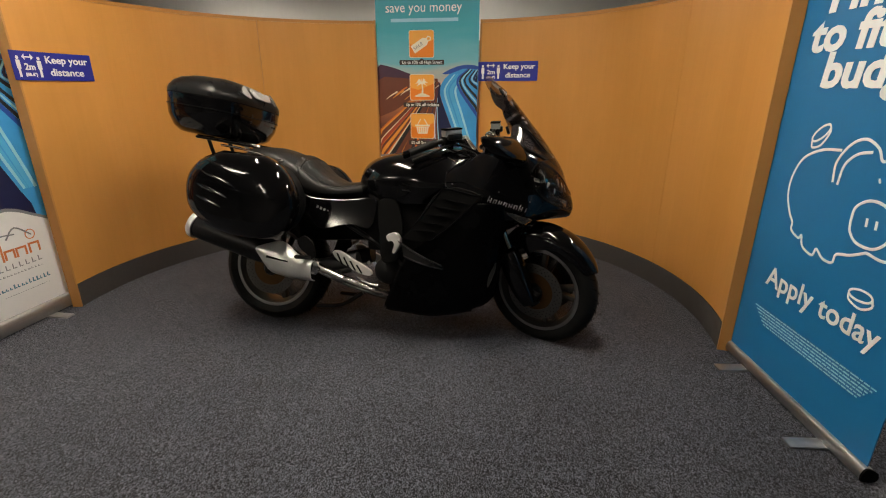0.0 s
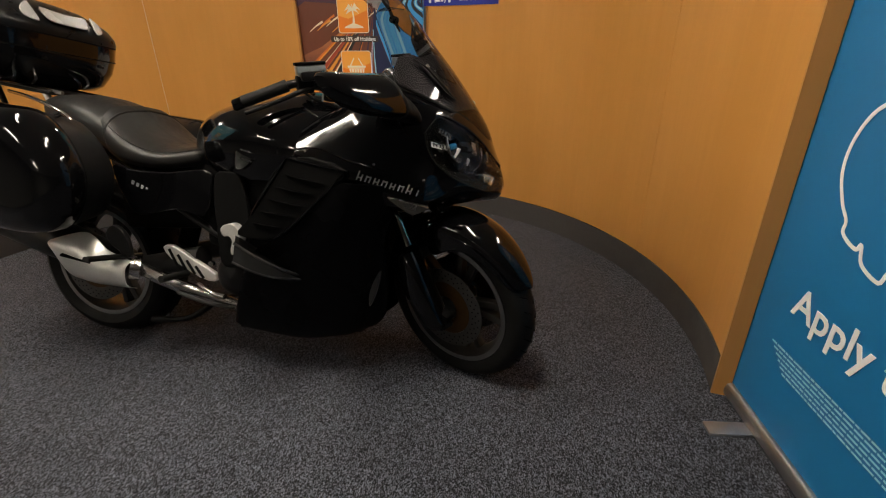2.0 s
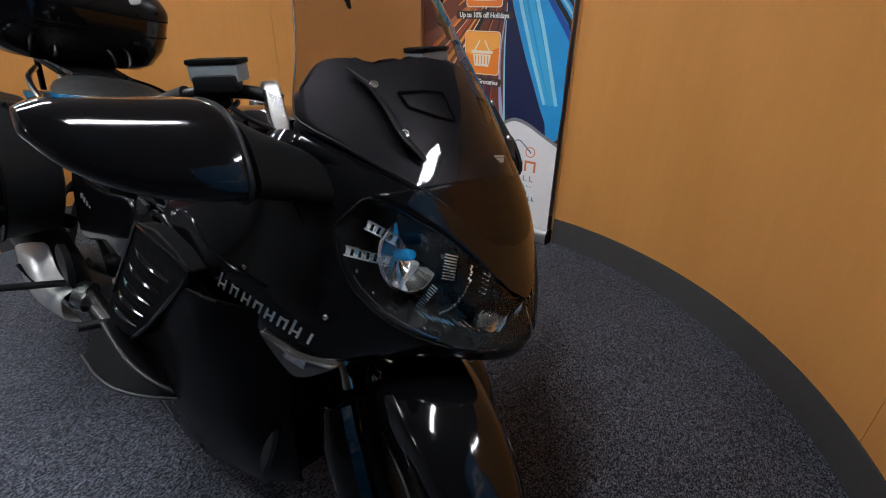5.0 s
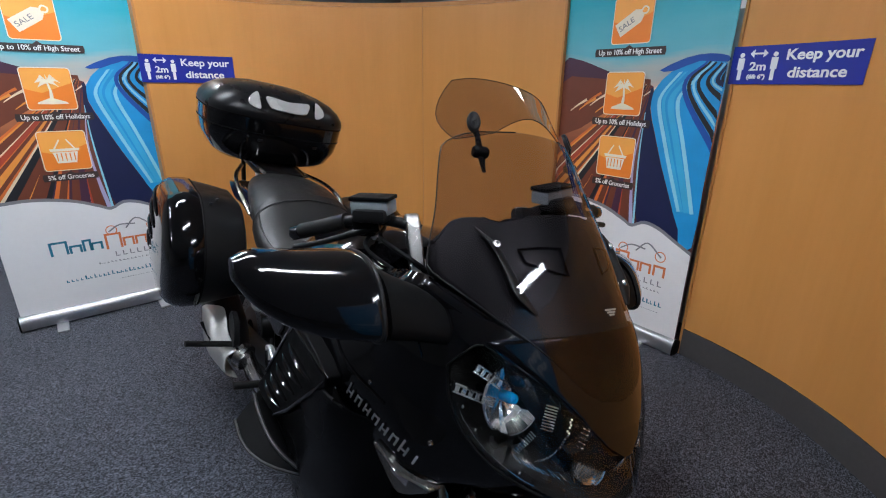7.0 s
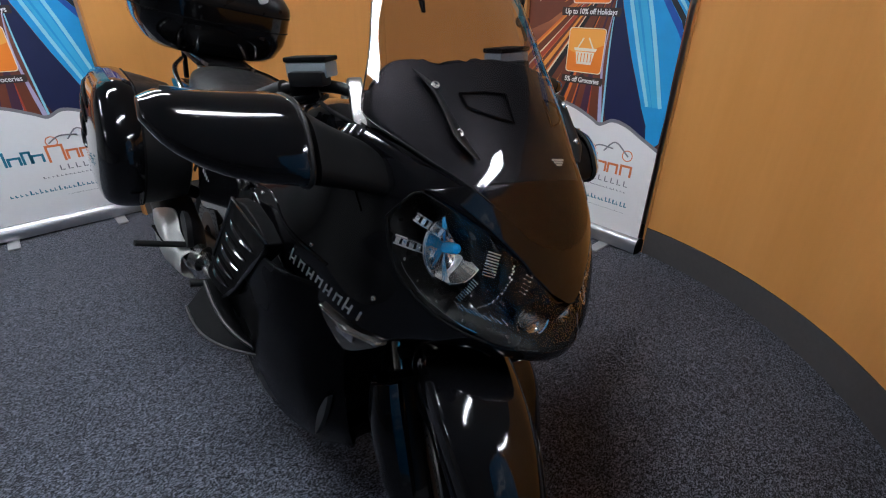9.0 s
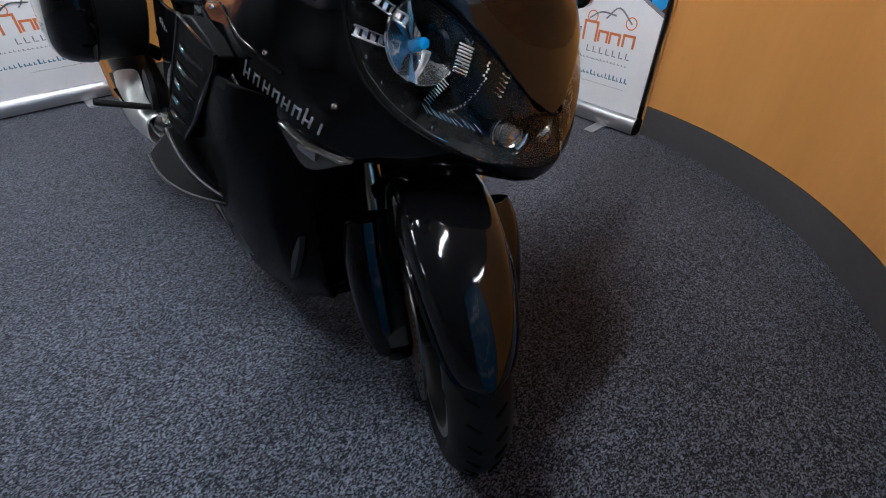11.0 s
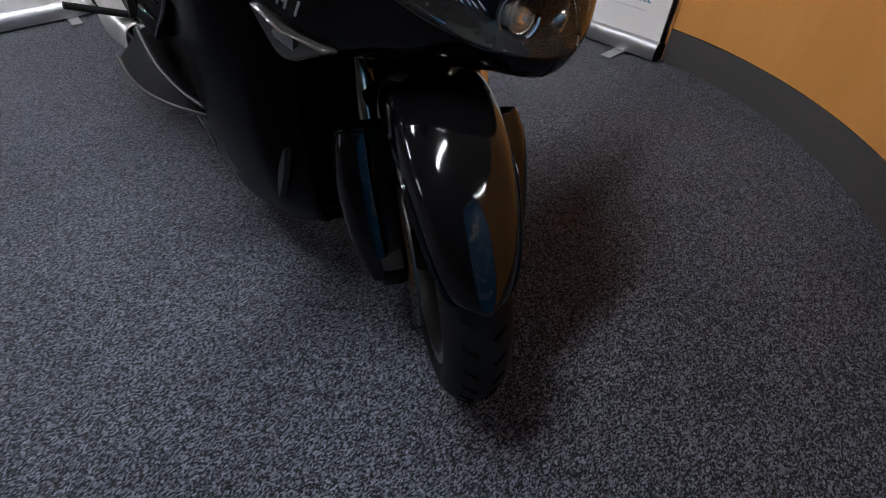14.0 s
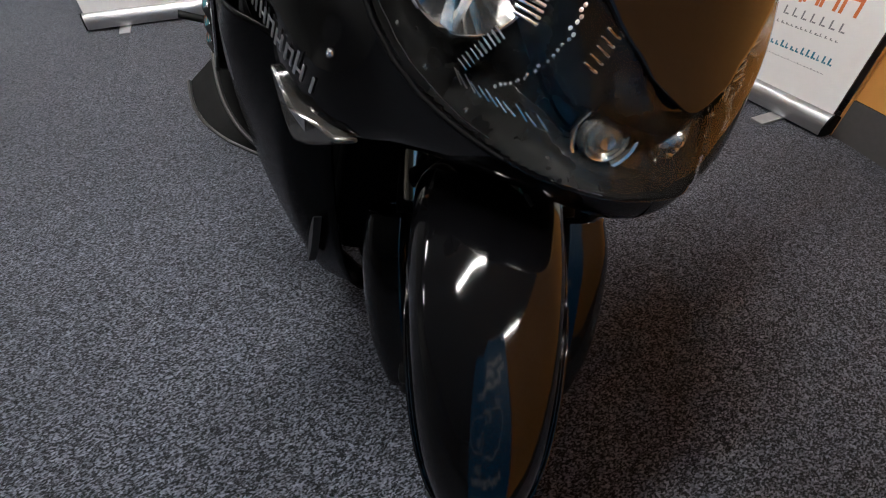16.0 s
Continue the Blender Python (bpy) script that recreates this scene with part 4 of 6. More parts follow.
# fork, guards, calipers
for s in (-1, 1):
    y = s * 0.102
    leg = bp("fork_leg", tube([(1.438, y, 0.230), (1.385, y, 0.32), (1.303, y, 0.490)], [0.026, 0.030, 0.027], 20, 3), SATIN_BLACK, None, "", True)
    bp("fork_tube", tube([(1.300, y, 0.488), (1.258, y, 0.574), (1.09, y, 0.92)], 0.0215, 24, 2), FORK_TUBE, None, "polished fork tube", True)
    bp("fork_seal", tube([(1.303, y, 0.482), (1.293, y, 0.503)], 0.0285, 20, 1), MATT_BLACK, leg, "", True)
    guard = Skin([(0.0, [(0.000, -0.035), (0.030, -0.034), (0.042, -0.015), (0.043, 0.015), (0.030, 0.034), (0.0, 0.035)]), (0.25, [(0.0, -0.048), (0.036, -0.046), (0.052, -0.02), (0.052, 0.02), (0.036, 0.044), (0.0, 0.046)]), (0.7, [(0.0, -0.045), (0.032, -0.043), (0.046, -0.02), (0.046, 0.018), (0.03, 0.036), (0.0, 0.038)]), (1.0, [(0.0, -0.030), (0.02, -0.028), (0.028, -0.012), (0.028, 0.012), (0.02, 0.026), (0.0, 0.027)])])
    bm = guard.mesh(16, 18, (1,))
    top, low = Vector((1.303, y, 0.496)), Vector((1.420, y, 0.236))
    d = (low - top)
    fx = Vector((d.z, 0, -d.x)).normalized() * -1
    for v in bm.verts:
        v.co = top + d * v.co.x + fx * v.co.z * 1.15 + Vector((0, s * (v.co.y * 1.35 + 0.006), 0))
    gob = bp("fork_guard", bm, GLOSS_BLACK, leg, "vented black fork guard", True, thick=0.003)
    for k in range(4):
        t = 0.24 + 0.13 * k
        c = top + d * t + Vector((0, s * 0.066, 0))
        bp("guard_rib", tube([c - fx * 0.022 + d * 0.03, c + Vector((0, s * 0.004, 0)), c + fx * 0.020 - d * 0.015], [0.002, 0.004, 0.002], 10, 4), GLOSS_BLACK, gob, "", True)
    bp("axle_clamp", box((0.058, 0.044, 0.056), (1.425, y, 0.270), (0, 25, 0), 0.012), MATT_BLACK, leg, "", True)
    bp("clamp_bolt", lathe([(0.001, -0.006), (0.008, -0.006), (0.008, 0.006), (0.001, 0.006)], 8, at=(1.420, s * 0.134, 0.244)), STEEL, leg, "", True)
    bp("caliper", box((0.06, 0.05, 0.125), (1.315, s * 0.085, 0.335), (0, -28, 0), 0.012), DARK_GREY, None, "dark brake caliper", True)

# front mudguard
FW = Vector((1.418, 0, 0.290))
secs = [(24, 0.022, 0.024, 0.302), (27, 0.044, 0.036, 0.305), (36, 0.060, 0.046, 0.309), (50, 0.072, 0.054, 0.313), (66, 0.080, 0.066, 0.317), (82, 0.085, 0.095, 0.320), (94, 0.088, 0.120, 0.321), (101, 0.088, 0.115, 0.320), (105, 0.082, 0.085, 0.312)]
st = [(a, [(w * 1.02, r - drop), (w * 1.03, r - drop * 0.55), (w, r - 0.034), (w * 0.92, r - 0.016), (w * 0.75, r - 0.002), (w * 0.50, r + 0.008), (w * 0.25, r + 0.013), (0, r + 0.0145)]) for a, w, drop, r in secs]
sk = Skin(st)
bm = sk.mesh(64, 44)
for v in bm.verts:
    a, y, r = radians(v.co.x), v.co.y, v.co.z
    v.co = FW + Vector((r * math.cos(a), y, r * math.sin(a)))
mud = bp("front_mudguard", bm, GLOSS_BLACK, None, "glossy black front mudguard", True, thick=0.003)
rear = Skin([(a, [(w, r - 0.06), (w, r - 0.02), (w * 0.6, r - 0.004), (0, r)]) for a, w, r in ((101, 0.074, 0.312), (120, 0.072, 0.310), (140, 0.068, 0.308), (160, 0.062, 0.306))])
bm = rear.mesh(16, 14)
for v in bm.verts:
    a, y, r = radians(v.co.x), v.co.y, v.co.z
    v.co = FW + Vector((r * math.cos(a), y, r * math.sin(a)))
bp("rear_flap", bm, MATT_BLACK, mud, "matt black rear half", True, thick=0.003)
bp("fork_bridge", tube([(1.285, -0.10, 0.540), (1.300, 0, 0.575), (1.285, 0.10, 0.540)], 0.026, 14, 4, flat=0.6), MATT_BLACK, mud, "", True)

# upper cowl with the nose
NOSE = [
    (0.95, [(0.215, 0.700), (0.262, 0.715), (0.278, 0.740), (0.282, 0.765), (0.272, 0.790), (0.250, 0.820), (0.215, 0.855), (0.190, 0.875)]),
    (1.03, [(0.225, 0.655), (0.268, 0.680), (0.284, 0.715), (0.286, 0.750), (0.274, 0.795), (0.248, 0.845), (0.210, 0.890), (0.180, 0.905)]),
    (1.12, [(0.210, 0.618), (0.256, 0.636), (0.284, 0.682), (0.291, 0.735), (0.276, 0.795), (0.254, 0.860), (0.228, 0.910), (0.205, 0.935)]),
    (1.21, [(0.185, 0.606), (0.236, 0.620), (0.268, 0.660), (0.274, 0.722), (0.266, 0.795), (0.258, 0.870), (0.246, 0.935), (0.230, 0.960)]),
    (1.29, [(0.130, 0.606), (0.205, 0.614), (0.252, 0.640), (0.255, 0.695), (0.244, 0.765), (0.238, 0.850), (0.222, 0.930), (0.198, 0.960)]),
    (1.335, [(0.100, 0.614), (0.172, 0.620), (0.226, 0.640), (0.238, 0.695), (0.224, 0.760), (0.222, 0.842), (0.209, 0.912), (0.180, 0.943)]),
    (1.375, [(0.075, 0.622), (0.135, 0.630), (0.186, 0.650), (0.202, 0.696), (0.205, 0.756), (0.204, 0.830), (0.192, 0.890), (0.162, 0.924)]),
    (1.42, [(0.045, 0.630), (0.100, 0.637), (0.148, 0.656), (0.172, 0.694), (0.182, 0.748), (0.178, 0.812), (0.157, 0.866), (0.122, 0.902)]),
    (1.47, [(0.020, 0.637), (0.062, 0.643), (0.104, 0.658), (0.132, 0.688), (0.146, 0.732), (0.140, 0.788), (0.108, 0.836), (0.066, 0.862)]),
    (1.505, [(0.010, 0.642), (0.042, 0.647), (0.074, 0.660), (0.097, 0.686), (0.106, 0.718), (0.094, 0.758), (0.056, 0.797), (0.0, 0.807)]),
    (1.525, [(0.006, 0.647), (0.028, 0.651), (0.051, 0.663), (0.068, 0.684), (0.073, 0.706), (0.060, 0.735), (0.031, 0.759), (0.0, 0.763)]),
    (1.540, [(0.002, 0.662), (0.014, 0.664), (0.028, 0.671), (0.038, 0.684), (0.039, 0.698), (0.031, 0.712), (0.017, 0.721), (0.0, 0.725)]),
    (1.546, [(0.0, 0.690), (0.001, 0.690), (0.001, 0.691), (0.002, 0.692), (0.002, 0.693), (0.001, 0.694), (0.001, 0.695), (0.0, 0.695)]),
]
nose = Skin(NOSE)
LAMP_EDGE = [(1.331, 0.846), (1.348, 0.872), (1.370, 0.893), (1.418, 0.870), (1.457, 0.847), (1.490, 0.815), (1.514, 0.782), (1.531, 0.752), (1.562, 0.720), (1.556, 0.682), (1.530, 0.679), (1.502, 0.681), (1.460, 0.697), (1.420, 0.717), (1.388, 0.739), (1.362, 0.765), (1.342, 0.802)]


def in_lamp(x, y, z):
    return inside(LAMP_EDGE, x, z)


MIDDLE = Vector((sum(p[0] for p in LAMP_EDGE), sum(p[1] for p in LAMP_EDGE))) / len(LAMP_EDGE)
LAMP_WIDE = [(MIDDLE.x + (x - MIDDLE.x) * 1.09, MIDDLE.y + (z - MIDDLE.y) * 1.11) for x, z in LAMP_EDGE]


def near_lamp(x, y, z):
    return inside(LAMP_WIDE, x, z)


bp("upper_cowl", nose.mesh(230, 140, keep=lambda x, y, z: not in_lamp(x, y, z)), GLOSS_BLACK, None, "glossy black nose cowl", thick=0.003)


NOSE_GRID = np.array([nose.at(u, v) for u in np.linspace(0, len(NOSE) - 1, 180) for v in np.linspace(0.5, 6.9, 100)])


def nose_point(x, z, out=0.0):
    """The cowl's surface point nearest to the given x and z, on the left half."""
    at = NOSE_GRID[np.argmin((NOSE_GRID[:, 0] - x) ** 2 + (NOSE_GRID[:, 2] - z) ** 2)]
    n = Vector((0.45, 1, 0.25)).normalized() if x < 1.45 else Vector((1, 0.6, 0.2)).normalized()
    return Vector((x, at[1], z)) + n * out


def depth_in(x, y, z):
    d = math.sqrt(((LAMP_LINE - (x, z)) ** 2).sum(axis=1).min())
    return -min(0.058, 0.004 + d * 1.7)


def lamp_frame(x, z, deep, along, s):
    """Pose on the lamp's surface, sunk by deep: x axis along the given (dx, dz), z axis outwards."""
    c = nose_point(x, z)
    a, b = nose_point(x + 0.012, z), nose_point(x, z + 0.012)
    nrm = Vector((a - c)).cross(Vector((b - c)))
    nrm = nrm if nrm.y > 0 else -nrm
    nrm = (nrm.normalized() + Vector((0.45, 0, 0.15))).normalized()
    u = nose_point(x + along[0], z + along[1]) - c
    u = (u - nrm * u.dot(nrm)).normalized()
    c, nrm, u = (Vector((q.x, s * q.y, q.z)) for q in (c - nrm * deep, nrm, u))
    return Matrix.Translation(c) @ Matrix((u, nrm.cross(u), nrm)).transposed().to_4x4()


LAMP_RING = spline([(x, z, 0) for x, z in LAMP_EDGE + LAMP_EDGE[:1]], 4)
LAMP_LINE = np.array([(p.x, p.y) for p in spline([(x, z, 0) for x, z in LAMP_EDGE + LAMP_EDGE[:1]], 24)])
ring_pts = [nose_point(p.x, p.y, 0.0025) for p in LAMP_RING]
BOWL = Vector((1.403, 0.147, 0.814))
for s in (-1, 1):
    lamp = bp("headlight", nose.mesh(230, 140, (s,), keep=near_lamp, off=depth_in), LAMP_GREY, None, "headlight housing with chrome reflectors behind clear lens")
    lens = bp("lens", nose.mesh(230, 140, (s,), keep=in_lamp, off=lambda x, y, z: 0.002), LENS, lamp, "clear lens", outward=(0.7, s * 0.7, 0.2))
    lens.visible_shadow = False
    rim = ring_pts[46:-1] + ring_pts[:9]
    bp("seal", tube([(p.x, s * p.y, p.z) for p in rim], 0.0022, 10, 2), MATT_BLACK, lamp)
    # main reflector bowl cut into upright facets, its rim and the bulb with its shade
    face = Vector((0.93, s * 0.16, 0.30)).normalized()
    q = Matrix.Translation((BOWL.x, s * BOWL.y, BOWL.z)) @ face.to_track_quat("Y", "Z").to_matrix().to_4x4() @ Matrix.Diagonal((0.92, 0.92, 0.92, 1))
    bm = bmesh.new()
    rows = []
    rng = random.Random(5)
    lift = [rng.uniform(-1, 1) * 0.0034 for k in range(11)]
    for i in range(8):
        r = 0.010 + 0.047 * i / 7
        rows.append([bm.verts.new((r * math.cos(a), 0.030 * (r / 0.057) ** 2 - 0.024 + lift[int((math.cos(a) + 1) * 4.99)] * r / 0.057, r * math.sin(a))) for a in (2 * math.pi * k / 32 for k in range(32))])
    for a, b in zip(rows, rows[1:]):
        for k in range(32):
            bm.faces.new((a[k], a[(k + 1) % 32], b[(k + 1) % 32], b[k]))
    bm.transform(q)
    bowl = bp("reflector", bm, LAMP_CHROME, lamp, "faceted chrome reflector bowl", smooth=False, thick=0.001)
    bm = lathe([(0.0565, 0.006), (0.0595, 0.008), (0.0610, 0.005), (0.0575, 0.003)], 40)
    bm.transform(q)
    bp("bowl_rim", bm, CHROME, bowl, "thin bright rim")
    bm = lathe([(0.001, 0.012), (0.008, 0.010), (0.0105, 0.002), (0.0105, -0.022), (0.001, -0.022)], 20)
    bm.transform(q)
    bp("bulb", bm, BULB_BLUE, bowl, "blue-tinted bulb cap")
    bm = tube([(0.0, -0.012, -0.040), (0.0, 0.008, -0.024), (0.0, 0.016, -0.012)], [0.004, 0.005, 0.007], 8, 4)
    bm.transform(q)
    bp("bulb_shade", bm, LAMP_SILVER, bowl, "bright bulb shade")
    # two chrome ladders beside the bowl, each with rails and tilted cells
    for label, x, z, deep, along, length, n in (
            ("chrome ladder bar beside the bulb", 1.379, 0.8135, 0.009, (0.050, -0.007), 0.066, 6),
            ("short chrome ladder bar above the bulb", 1.392, 0.850, 0.010, (0.040, -0.019), 0.050, 5)):
        m = lamp_frame(x, z, deep, along, s)
        rails = []
        for side in (-1, 1):
            bm = box((length, 0.0022, 0.005), (0, side * 0.0062, 0.001), (side * 14, 0, 0), 0.0008, 2)
            bm.transform(m)
            rails.append(bp("ladder_rail", bm, RIB_CHROME, lamp, label if side == 1 else ""))
        for k in range(n):
            bm = box((length / n * 0.62, 0.0095, 0.003), ((k - (n - 1) / 2) * length / n, 0, 0.0006 * (k % 2)), (16 * (k % 3) - 18, 14 * (k % 2) - 5, 0), 0.0007, 1)
            bm.transform(m)
            bp("ladder_cell", bm, LAMP_CHROME if k % 2 else RIB_CHROME, lamp, smooth=False)
    # ribbed strips between bowl and position lamp
    for label, x, z, deep, along, n, pitch, size in (
            ("ribbed chrome strip", 1.472, 0.812, 0.012, (0.011, -0.004), 9, 0.0043, (0.021, 0.0019, 0.004)),
            ("ribbed chrome strip", 1.503, 0.786, 0.007, (0.006, -0.006), 5, 0.0068, (0.014, 0.0015, 0.003)),
            ("fine ribbed strip", 1.460, 0.766, 0.018, (0.008, -0.008), 10, 0.0040, (0.011, 0.0013, 0.003))):
        m = lamp_frame(x, z, deep, along, s)
        for k in range(n):
            bm = box(size, (0, (k - (n - 1) / 2) * pitch, 0.0004 * (k % 3)), (9 * (k % 3) - 9, 0, 0), size[1] * 0.4, 2)
            bm.transform(m)
            bp("rib", bm, RIB_CHROME, lamp, label if k == 0 else "")
    # slanted teeth along the lower edge and a curved row of beads
    for k in range(11):
        bm = tube([(-0.007 - 0.0012 * (k % 3), 0, 0), (0.007, 0, 0.001)], [0.0007, 0.0013], 6, 1)
        bm.transform(lamp_frame(1.448 + 0.0055 * k, 0.741 - 0.0012 * k, 0.007, (0.009, -0.012), s))
        bp("tooth", bm, RIB_CHROME, lamp, "slanted chrome tooth" if k == 0 else "")
    for k, p in enumerate(spline([(1.487, 0.812, 0), (1.492, 0.785, 0), (1.487, 0.757, 0), (1.474, 0.744, 0)], 7)):
        bm = box((0.0032, 0.0028, 0.003), (0, 0, 0), (20 * (k % 3) - 20, 15 * (k % 2), 20), 0.0009, 1)
        bm.transform(lamp_frame(p.x, p.y, 0.009, (0.0, 0.012), s))
        bp("bead", bm, RIB_CHROME, lamp, "small chrome bead" if k == 0 else "", smooth=False)
    low = [p for p in LAMP_RING if p.y < 0.78 and 1.35 < p.x < 1.475][::-1]
    lip = [nose_point(p.x + 0.004, p.y + 0.009, -0.006) for p in low]
    bp("inner_lip", tube([(p.x, s * p.y, p.z) for p in lip], 0.0009, 6, 2), CHROME, lamp, "thin bright line along the lens foot")
    for k in range(0, len(lip), 4):
        c = lip[k] + Vector((0.003, 0, 0.006))
        bp("facet", box((0.004, 0.003, 0.0045), (c.x, s * (c.y - 0.003), c.z), (20 * (k % 3), 35, 30 * s), 0.0006, 1), LAMP_CHROME, lamp, smooth=False)
    q2 = Matrix.Translation((1.494, s * 0.038, 0.716)) @ Vector((0.92, s * 0.36, 0.05)).normalized().to_track_quat("Y", "Z").to_matrix().to_4x4()
    bm = lathe([(0.0265, 0.008), (0.0290, 0.009), (0.0295, 0.006), (0.0240, -0.012), (0.006, -0.018), (0.006, -0.016), (0.0205, -0.010)], 28)
    bm.transform(q2)
    pos = bp("side_lamp", bm, LAMP_CHROME, lamp, "small round chrome position lamp")
    bm = lathe([(0.001, 0.016), (0.006, 0.017), (0.008, 0.011), (0.0125, 0.015), (0.0150, 0.009), (0.0190, 0.012), (0.0225, 0.003), (0.001, -0.002)], 24)
    bm.transform(q2)
    bp("side_lens", bm, LENS_RINGS, pos, "ringed clear lamp lens", smooth=False)

# windscreen over the nose, smoked and clear
MID = [(1.514, 0.790), (1.476, 0.881), (1.424, 0.959), (1.367, 1.036), (1.305, 1.110), (1.232, 1.197), (1.186, 1.248), (1.155, 1.279)]
SCREEN_T = (0.50, 0.56, 0.70, 0.93, 1.52, 2.02, 2.38, 2.70, 2.84, 2.96, 3.20, 3.49, 3.86, 4.47, 4.84, 5.00, 5.10, 5.20, 5.27, 5.31, 5.33)
SCREEN_W = (0.004, 0.045, 0.074, 0.098, 0.140, 0.180, 0.205, 0.226, 0.233, 0.236, 0.232, 0.225, 0.215, 0.200, 0.190, 0.185, 0.177, 0.164, 0.148, 0.125, 0.060)


def screen_place(t, y, out=0.0):
    """Where the screen lies, t along its middle line and y to the side; it bows back towards its edges."""
    i = min(max(int(math.floor(t)), 0), len(MID) - 2)
    f = t - i
    x, z = cr(*[np.array(MID[min(max(i + k, 0), len(MID) - 1)]) for k in (-1, 0, 1, 2)], f)
    if t < 0:
        x, z = MID[0][0] - 0.040 * t, MID[0][1] + 0.080 * t
    back = 1.7 * y * y + 9.0 * y ** 4
    return Vector((x - back + out * 0.75, y, z - back * 0.42 + out * 0.6))


def sheet_rows(ts, width, ny, out=0.0):
    """A bowed sheet on the screen's surface, row by row, width(t) to each side."""
    bm = bmesh.new()
    rows = [[bm.verts.new(screen_place(t, width(t) * (2 * j / (ny - 1) - 1), out)) for j in range(ny)] for t in ts]
    for p, q in zip(rows, rows[1:]):
        for j in range(ny - 1):
            bm.faces.new((p[j], p[j + 1], q[j + 1], q[j]))
    return bm


def screen_width(t):
    return float(np.interp(t, SCREEN_T, SCREEN_W))


ts = sorted(set(list(SCREEN_T) + [round(t, 3) for t in np.linspace(0.5, 5.33, 60)]))
screen = bp("windscreen", sheet_rows(ts, screen_width, 41, 0.004), SMOKE, None, "smoked clear plastic windscreen", angle=80, outward=(0.75, 0, 0.6))
screen.visible_shadow = False
edge = [screen_place(t, screen_width(t), 0.004) for t in ts if t > 1.2]
for s in (-1, 1):
    bp("screen_edge", tube([(p.x, s * p.y, p.z) for p in edge], 0.0012, 6, 1), SATIN_BLACK, screen)
    strip = [screen_place(3.55, s * 0.175, 0.007), screen_place(3.20, s * 0.161, 0.010), screen_place(2.80, s * 0.153, 0.010), screen_place(2.35, s * 0.145, 0.010), screen_place(1.98, s * 0.126, 0.006)]
    trim = bp("screen_trim", tube(strip, [0.003, 0.009, 0.010, 0.014, 0.004], 10, 5, flat=0.35), SATIN_BLACK, screen, "black trim strip with two screws")
    for t, y in ((3.18, 0.160), (2.38, 0.148)):
        c = screen_place(t, s * y, 0.015)
        bm = lathe([(0.001, 0.001), (0.0035, 0.001), (0.004, 0.003), (0.006, 0.003), (0.0075, 0.0), (0.0075, -0.003), (0.001, -0.003)], 16)
        bm.transform(Matrix.Translation(c) @ Vector((0.75, s * 0.35, 0.6)).to_track_quat("Y", "Z").to_matrix().to_4x4())
        bp("screw", bm, STEEL, trim)

for k in range(3):
    p = screen_place(1.95 - 0.045 * k, 0.020, 0.006)
    bm = box((0.001, 0.030 - 0.008 * k, 0.003), p, (0, -38, 0))
    bp("sticker_line", bm, LETTER, screen, smooth=False)
# glossy nose strip round the foot of the screen, down to the point between the lamps
STRIP_T, STRIP_W = (-0.46, -0.40, -0.19, 0.10, 0.42, 0.79, 1.20, 1.60), (0.002, 0.014, 0.043, 0.064, 0.088, 0.126, 0.162, 0.194)
bp("nose_strip", sheet_rows(np.linspace(-0.46, 1.60, 40), lambda t: float(np.interp(t, STRIP_T, STRIP_W)), 31, 0.0035), GLOSS_BLACK, None, "glossy black nose point between the headlights", thick=0.004, outward=(0.75, 0, 0.6))
# satin backing below the screen and the dash
bm = bmesh.new()
NU, NV = 44, 45
rows = []
for i in range(NU):
    row = []
    for j in range(NV):
        y = 2 * j / (NV - 1) - 1
        t = 0.55 + 3.30 * i / (NU - 1)
        wide = screen_width(t) - 0.004
        reach = float(np.interp(abs(y) * wide, (0, 0.05, 0.09, 0.135, 0.165, 0.19, 0.22), (3.80, 3.80, 3.72, 3.66, 3.80, 3.80, 3.35)))
        row.append(bm.verts.new(screen_place(min(t, reach), y * wide, -0.006)))
    rows.append(row)
for p, q in zip(rows, rows[1:]):
    for j in range(NV - 1):
        bm.faces.new((p[j], p[j + 1], q[j + 1], q[j]))
bmesh.ops.dissolve_degenerate(bm, edges=bm.edges, dist=1e-5)
inner = bp("inner_cowl", bm, SATIN_BLACK, None, "satin black cowl under the screen", thick=0.004)
for s in (-1, 1):
    rim = [screen_place(t, s * y, -0.003) for t, y in ((3.12, 0.122), (3.14, 0.085), (3.12, 0.048), (2.62, 0.048), (2.72, 0.082), (2.88, 0.116), (3.12, 0.122))]
    bm = bmesh.new()
    bm.faces.new([bm.verts.new(p + Vector((-0.002, 0, -0.002))) for p in rim[:-1]])
    bp("vent_recess", bm, MATT_BLACK, inner, smooth=False, thick=0.003)
    bp("vent_rim", tube(rim, 0.0022, 8, 1, cap=False), GLOSS_BLACK, inner, "raised rim of the cowl vent")
    # lower wing of the cowl that closes it down to the nose sides
    bm = bmesh.new()
    rows = []
    for k in range(13):
        t = 1.50 + 1.34 * k / 12
        a = screen_place(t, s * (screen_width(t) + 0.002), -0.006)
        b = Vector((a.x - 0.008, a.y + s * 0.010, a.z - 0.030))
        rows.append([bm.verts.new(q) for q in (a, a.lerp(b, 0.5) + Vector((0.004, s * 0.004, 0)), b)])
    for p, q in zip(rows, rows[1:]):
        for j in range(2):
            bm.faces.new((p[j], p[j + 1], q[j + 1], q[j]))
    bp("cowl_flange", bm, GLOSS_BLACK, inner, thick=0.003)
dash = bp("instrument_panel", box((0.13, 0.28, 0.07), (1.165, 0, 0.965), (0, -32, 0), 0.03, 3), MATT_BLACK, None, "black instrument binnacle")
